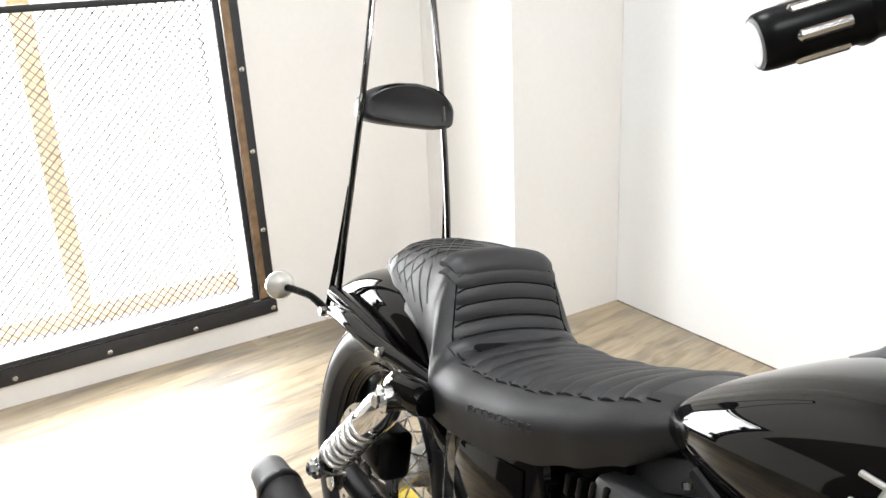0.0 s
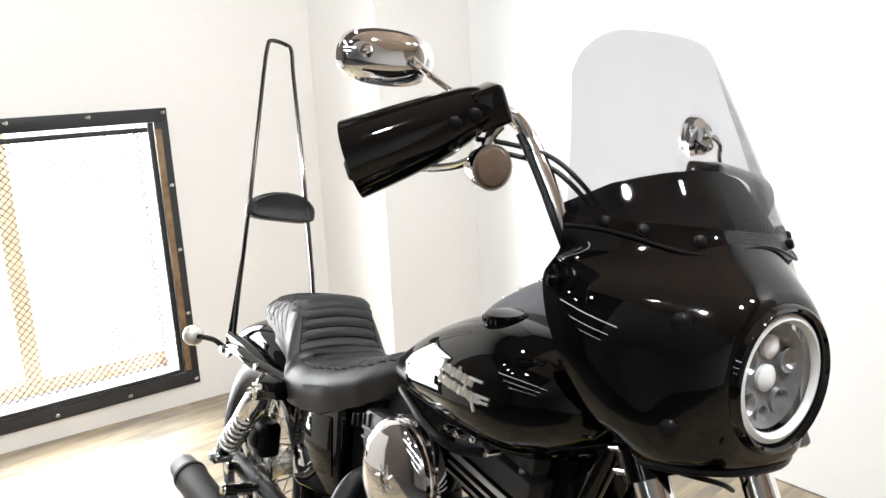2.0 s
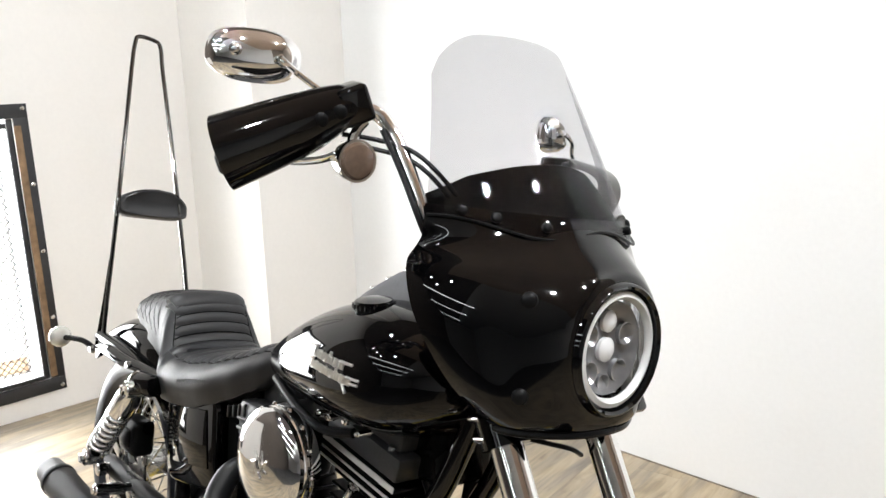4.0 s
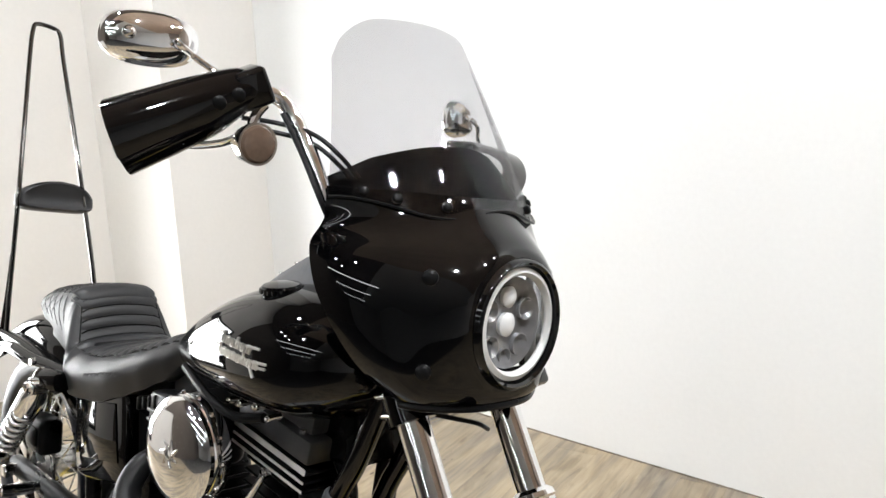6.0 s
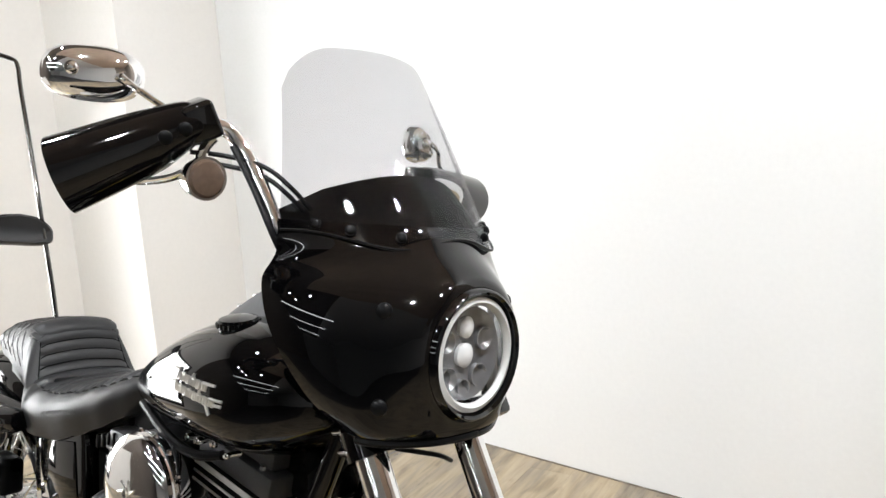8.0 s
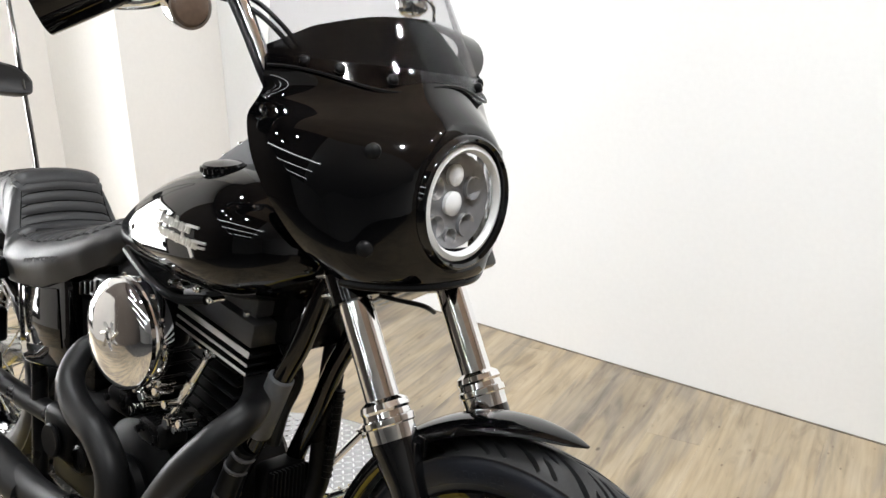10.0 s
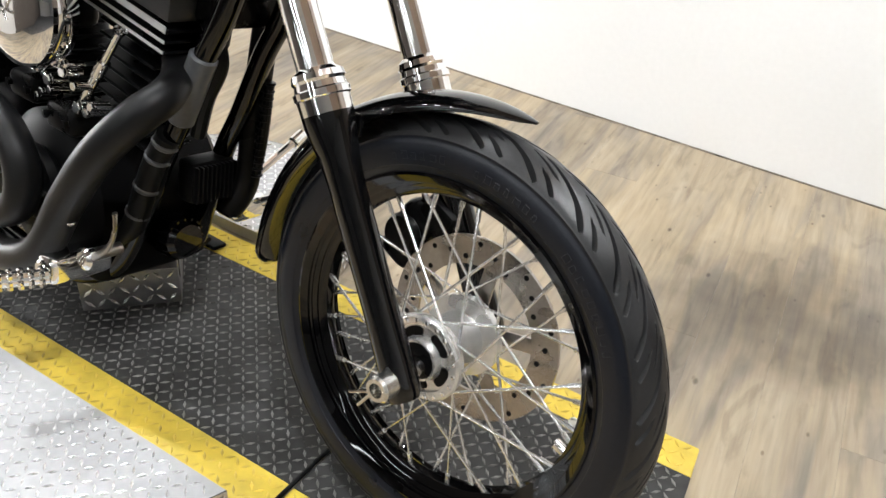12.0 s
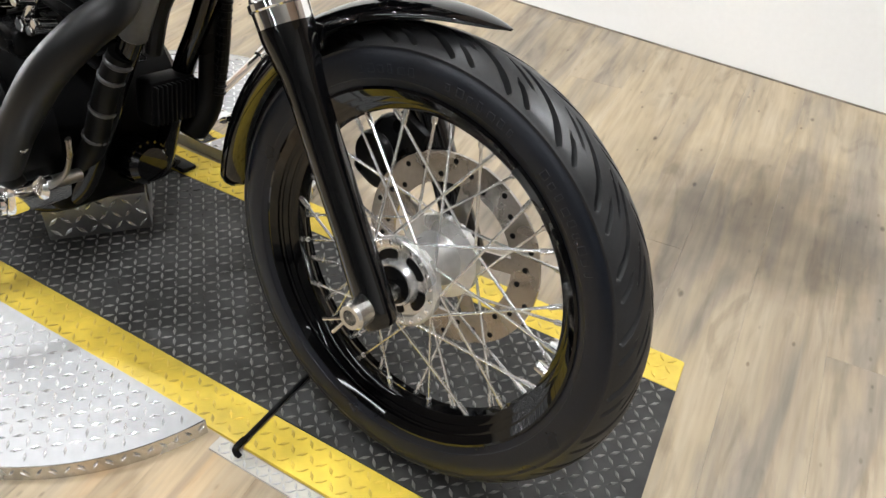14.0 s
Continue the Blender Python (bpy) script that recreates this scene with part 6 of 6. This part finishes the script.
def hand_guard(s):
    """A deep gloss shell before the grip, open at its outer end and at the back."""
    inner, outer = (V(-0.500, -0.264, 1.266), V(-0.566, -0.428, 1.177)) if s < 0 else (LG_IN, LG_OUT)
    d = (outer - inner).normalized()
    fwd = (V(1, 0, 0) - d * d.x).normalized()
    up = d.cross(fwd)
    if up.z < 0:
        up = -up
    bm = B()
    rows = []
    n = 34
    for k in range(19):
        t = k / 18
        c = inner.lerp(outer, t)
        h = lerp(0.029, 0.054, t ** 0.5)
        dep = lerp(0.030, 0.050, t ** 0.6)
        row = []
        for i in range(n + 1):
            a = radians(lerp(118, -112, i / n))
            # the lower side is cut short towards the mount
            low = 0.70 + 0.30 * min(1.0, t / 0.35) if math.sin(a) < 0 else 1.0
            row.append(c + d * (0.015 * t ** 3 * max(0.0, math.cos(a)) ** 0.8) + fwd * (dep * math.cos(a)) + up * (h * low * math.sin(a)))
        rows.append(row)
    grid(bm, rows)
    thick(bm, 0.003)
    guard = part("hand_guard", bm, GLOSS, bike, "deep gloss black hand guard", 50)
    frame_m = Matrix((fwd, up, d)).transposed().to_4x4()
    bm = B()
    box(bm, (-0.030, -0.026, -0.022), (0.031, 0.030, 0.026), 0.008, Matrix.Translation(inner) @ frame_m, 3)
    part("guard_mount", bm, GLOSS, guard, "black master cylinder cover")
    for k in (0.0, 0.030):
        bm = B()
        c = inner + d * (0.030 + k) + fwd * (0.034 + k * 0.1) + up * 0.004
        lathe(bm, [(-0.008, 0.0105), (0.002, 0.0105), (0.005, 0.007), (0.006, 0)], c, fwd, 18)
        part("guard_bolt", bm, SATIN, guard, "round bolt head")


mirrored(hand_guard)


def front_signal(s):
    c = V(-0.472, s * 0.269, 1.185)
    ax = V(1.0, s * 0.10, -0.05).normalized()
    bm = B()
    lathe(bm, [(-0.052, 0), (-0.050, 0.010), (-0.038, 0.022), (-0.018, 0.030), (0.0, 0.0310), (0.004, 0.0310), (0.004, 0.0272)], c, ax, 32)
    sig = part("turn_signal", bm, CHROME, bike, "chrome bullet turn signal")
    bm = B()
    lathe(bm, [(0.004, 0.0276), (0.009, 0.024), (0.012, 0.014), (0.013, 0)], c, ax, 32)
    part("signal_lens", bm, material("bronze_lens", (0.10, 0.068, 0.050), 0.10, grain=0.2, scale=140, bump=0.0006), sig, "smoky bronze lens")
    bm = B()
    tube(bm, [c + V(-0.02, 0, 0.02), c + V(-0.02, -s * 0.01, 0.045), c + V(-0.015, -s * 0.02, 0.06)], 0.008, 10)
    part("signal_stalk", bm, CHROME, sig)


front_signal(-1)


def mirror(s):
    base = V(-0.523, -0.300, 1.278) if s < 0 else V(-0.620, 0.425, 1.222)
    c = V(-0.610, -0.369, 1.325) if s < 0 else V(-0.655, 0.362, 1.295)
    bm = B()
    tube(bm, [base, base.lerp(c, 0.35) + V(0, 0, 0.006), base.lerp(c, 0.75) + V(0.03, 0, 0.004), c + V(0.032, 0.028 if s < 0 else 0.0, 0.0)], 0.0052, 10)
    stem = part("mirror", bm, CHROME, bike, "chrome rear-view mirror on a slim stem")
    ax = V(0.92, -0.38, 0.02).normalized() if s < 0 else V(0.93, -0.33, -0.02).normalized()
    side = V(0, 0, 1).cross(ax).normalized()
    up = ax.cross(side)
    wide, tall = (0.070, 0.040) if s < 0 else (0.036, 0.041)
    bm = B()
    rings = []
    for x, k in ((-0.014, 0.93), (-0.012, 1.0), (-0.006, 1.0), (-0.004, 0.975), (0.004, 0.95), (0.014, 0.86), (0.022, 0.68), (0.026, 0.40), (0.0275, 0.12)):
        ring = []
        for i in range(36):
            a = 2 * math.pi * i / 36
            ca, sa = math.cos(a), math.sin(a)
            ring.append(c + ax * x + side * (wide * k * math.copysign(abs(ca) ** 0.82, ca)) + up * (tall * k * math.copysign(abs(sa) ** 0.82, sa)))
        rings.append(ring)
    loft(bm, rings)
    part("mirror_shell", bm, CHROME, stem, "chrome oval mirror shell", 50)
    bm = B()
    ring = [c + ax * -0.0125 + side * ((wide - 0.006) * math.copysign(abs(math.cos(a)) ** 0.7, math.cos(a))) + up * ((tall - 0.004) * math.copysign(abs(math.sin(a)) ** 0.7, math.sin(a))) for a in (2 * math.pi * i / 36 for i in range(36))]
    bm.faces.new([bm.verts.new(p) for p in ring])
    part("mirror_glass", bm, MIRROR, stem, "mirror glass")
    bm = B()
    ball(bm, c + ax * 0.029 - side * (0.03 if s < 0 else 0.0), 0.010, n=12)
    part("ball_joint", bm, CHROME, stem)


mirrored(mirror)

# fairing: front line x(z), side edge, half width
FAIR_F = [(0.835, -0.203), (0.845, -0.188), (0.858, -0.184), (0.880, -0.192), (0.96, -0.200), (1.04, -0.210), (1.10, -0.246), (1.14, -0.290)]
FAIR_E = [(0.835, -0.270), (0.88, -0.310), (0.95, -0.364), (1.02, -0.406), (1.06, -0.426), (1.09, -0.430), (1.14, -0.425)]
FAIR_W = [(0.835, 0.140), (0.86, 0.168), (0.90, 0.198), (0.97, 0.218), (1.04, 0.221), (1.075, 0.206), (1.10, 0.188), (1.14, 0.172)]


FLOW_F, FLOW_E, FLOW_W = flowing(FAIR_F), flowing(FAIR_E), flowing(FAIR_W)


LAMP = V(-0.182, -0.004, 0.958)


def screen_point(z, u):
    """The curved sheet of the windscreen."""
    h = z - 1.10
    y = (0.2244 - 0.228 * h) * u
    return V(-0.2345 - 0.59 * h - 0.18 * h * h - 3.1 * y * y, y * (1.04 if u > 0 else 1.0) + 0.026, z)


def ease(t):
    t = max(0.0, min(1.0, t))
    return t * t * (3 - 2 * t)


def fairing_point(z, u):
    f, e, w = FLOW_F(z), FLOW_E(z), FLOW_W(z)
    a = u * math.pi / 2
    y = w * math.copysign(abs(math.sin(a)) ** 0.95, u)
    if u > 0:
        y *= 1.06
    p = V(e + (f - e) * abs(math.cos(a)) ** 0.95 - 0.05 * y, y + 0.018 * ease((z - 0.98) / 0.13), z)
    # the upper edge tucks in under the screen
    p = p.lerp(screen_point(z, u) - V(0.004, 0, 0), ease((z - 1.048) / 0.062))
    # the skin swells forward round the headlight
    d = math.hypot(p.y - LAMP.y, p.z - LAMP.z)
    p.x = lerp(p.x, max(p.x, LAMP.x + 0.004), ease(1 - (d - 0.093) / 0.085) ** 1.4)
    return p


bm = B()
rows = [[fairing_point(0.835 + 0.300 * k / 90, -1 + 2 * j / 120) for j in range(121)] for k in range(91)]
grid(bm, rows)
shoulder = [v for v in bm.verts if v.co.z > 1.06 and not v.is_boundary and math.hypot(v.co.y - LAMP.y, v.co.z - LAMP.z) > 0.11]
skin = [v for v in bm.verts if not v.is_boundary and math.hypot(v.co.y - LAMP.y, v.co.z - LAMP.z) > 0.11]
for verts in [skin] * 16 + [shoulder] * 14:
    bmesh.ops.smooth_vert(bm, verts=verts, factor=0.5, use_axis_x=True, use_axis_y=True, use_axis_z=True)
inside = [f for f in bm.faces if math.hypot(f.calc_center_median().y - LAMP.y, f.calc_center_median().z - LAMP.z) < 0.090]
bmesh.ops.delete(bm, geom=inside, context="FACES")
thick(bm, 0.005)
fairing = part("fairing", bm, GLOSS, bike, "gloss black headlight fairing", 50)
bm = B()
tube(bm, [fairing_point(0.838, -1 + 2 * j / 20) for j in range(21)], 0.006, 8, 2)
part("lower_edge", bm, SATIN, fairing, "rolled lower edge")
bm = B()
lathe(bm, [(-0.016, 0.1000), (-0.002, 0.0990), (0.006, 0.0970), (0.010, 0.0955), (0.013, 0.094), (0.015, 0.091), (0.011, 0.087), (-0.01, 0.085)], LAMP, (1, 0, 0), 56)
cowl = part("headlamp_cowl", bm, GLOSS, fairing, "gloss black cowl round the headlight")
head = part("headlight", lathe(B(), [(-0.02, 0.0), (-0.02, 0.05), (-0.008, 0.068)], LAMP, (1, 0, 0), 48), material("lamp_reflector", (0.24, 0.24, 0.25), 0.24, metal=0.5, grain=0.3, scale=60), bike, "round LED headlight with a white ring")
bm = B()
lathe(bm, [(0.000, 0.0705), (0.004, 0.0715), (0.009, 0.076), (0.006, 0.083), (-0.008, 0.086)], LAMP, (1, 0, 0), 56)
part("trim_ring", bm, WHITE_RING, head, "white and chrome trim ring")
bm = B()
lathe(bm, [(0.002, 0.0715), (0.007, 0.060), (0.012, 0.035), (0.014, 0.0)], LAMP, (1, 0, 0), 48)
part("lamp_glass", bm, LENS, head, "clear domed lamp glass")
PROJ = material("projector_lens", (0.85, 0.85, 0.85), 0.12, coat=1.0)
BOWL = material("frosted_bowl", (0.36, 0.36, 0.37), 0.14, metal=0.6, grain=0.1)
for dy, dz, r, mat in ((0.0, 0.037, 0.016, PROJ), (0.0, -0.004, 0.018, PROJ), (0.042, 0.018, 0.017, BOWL), (-0.042, 0.018, 0.017, BOWL), (0.034, -0.036, 0.017, BOWL), (-0.034, -0.036, 0.017, BOWL), (0.0, -0.052, 0.013, BOWL)):
    bm = B()
    lathe(bm, [(0.006, 0.0), (0.005, r * 0.6), (0.0, r), (-0.012, r)] if mat is PROJ else [(-0.008, 0.0), (-0.006, r * 0.6), (0.001, r * 0.95), (0.001, r * 1.05), (-0.010, r * 1.05)], LAMP + V(-0.014, dy, dz), (1, 0, 0), 22)
    part("lamp_projector", bm, mat, head, "round projector lens")
for s in (-1, 1):
    for x, y, z in ((-0.231, 0.136, 1.022), (-0.228, 0.142, 0.893)):
        best = min((fairing_point(z, s * u / 60) for u in range(1, 61)), key=lambda p: (p - V(x, s * y, z)).length)
        out = V(0.55, s * 0.8, 0.05).normalized()
        bm = B()
        lathe(bm, [(0.0, 0.0115), (0.004, 0.011), (0.007, 0.007), (0.008, 0)], best, out, 20)
        part("grommet", bm, PLASTIC, fairing, "black rubber-topped bolt")


# windscreen: curved smoked sheet
def screen_top(u):
    k = max(0.0, (abs(u) - 0.58) / 0.42)
    return 1.408 - 0.012 * u * u - 0.075 * (1 - math.sqrt(max(0.0, 1 - 0.985 * k * k)))


bm = B()
rows = []
for k in range(31):
    row = []
    for j in range(41):
        u = -1 + 2 * j / 40
        lo = 1.109 + 0.009 * math.cos(u * 6.83) + 0.003 * u * u
        row.append(screen_point(lerp(lo, screen_top(u), k / 30), u))
    rows.append(row)
grid(bm, rows)
thick(bm, 0.003)
screen = part("windscreen", bm, SMOKE, bike, "lightly smoked curved windscreen", 60)
bm = B()
tube(bm, [screen_point(1.109 + 0.009 * math.cos(u * 6.83) + 0.003 * u * u, u) + V(0.001, 0, 0) for u in (-1 + 2 * j / 40 for j in range(41))], 0.0022, 6, 1)
part("screen_trim", bm, PLASTIC, screen, "black rubber trim along the screen's lower edge")
for y in (-0.166, -0.132, -0.075, 0.110, 0.165, 0.195):
    p = screen_point(1.114 + 0.6 * y * y, (y - 0.022) / 0.221)
    bm = B()
    n = V(1, 6.2 * y, 0.5).normalized()
    lathe(bm, [(-0.006, 0.007), (0.003, 0.008), (0.006, 0.0055), (0.007, 0)], p, n, 16)
    part("screen_bolt", bm, SATIN, screen, "round screen bolt")
# inner panel behind the screen, with the speedometer hump
bm = B()
rows = []
for k in range(13):
    row = []
    for j in range(33):
        u = -1 + 2 * j / 32
        top = 1.212 - (0.055 if u < 0 else 0.034) * u * u - 0.05 * max(0, abs(u) - 0.75)
        z = lerp(1.104, top, k / 12)
        p = screen_point(z, u * (0.95 if u < 0 else 0.99))
        row.append(p + V(-0.014 - 0.03 * (k / 12) ** 2, 0, 0))
    rows.append(row)
grid(bm, rows)
part("inner_panel", thick(bm, 0.004), INNER, fairing, "black inner fairing panel", 60)


# ---------------------------------------------------------------- floor planks last
lay_planks()
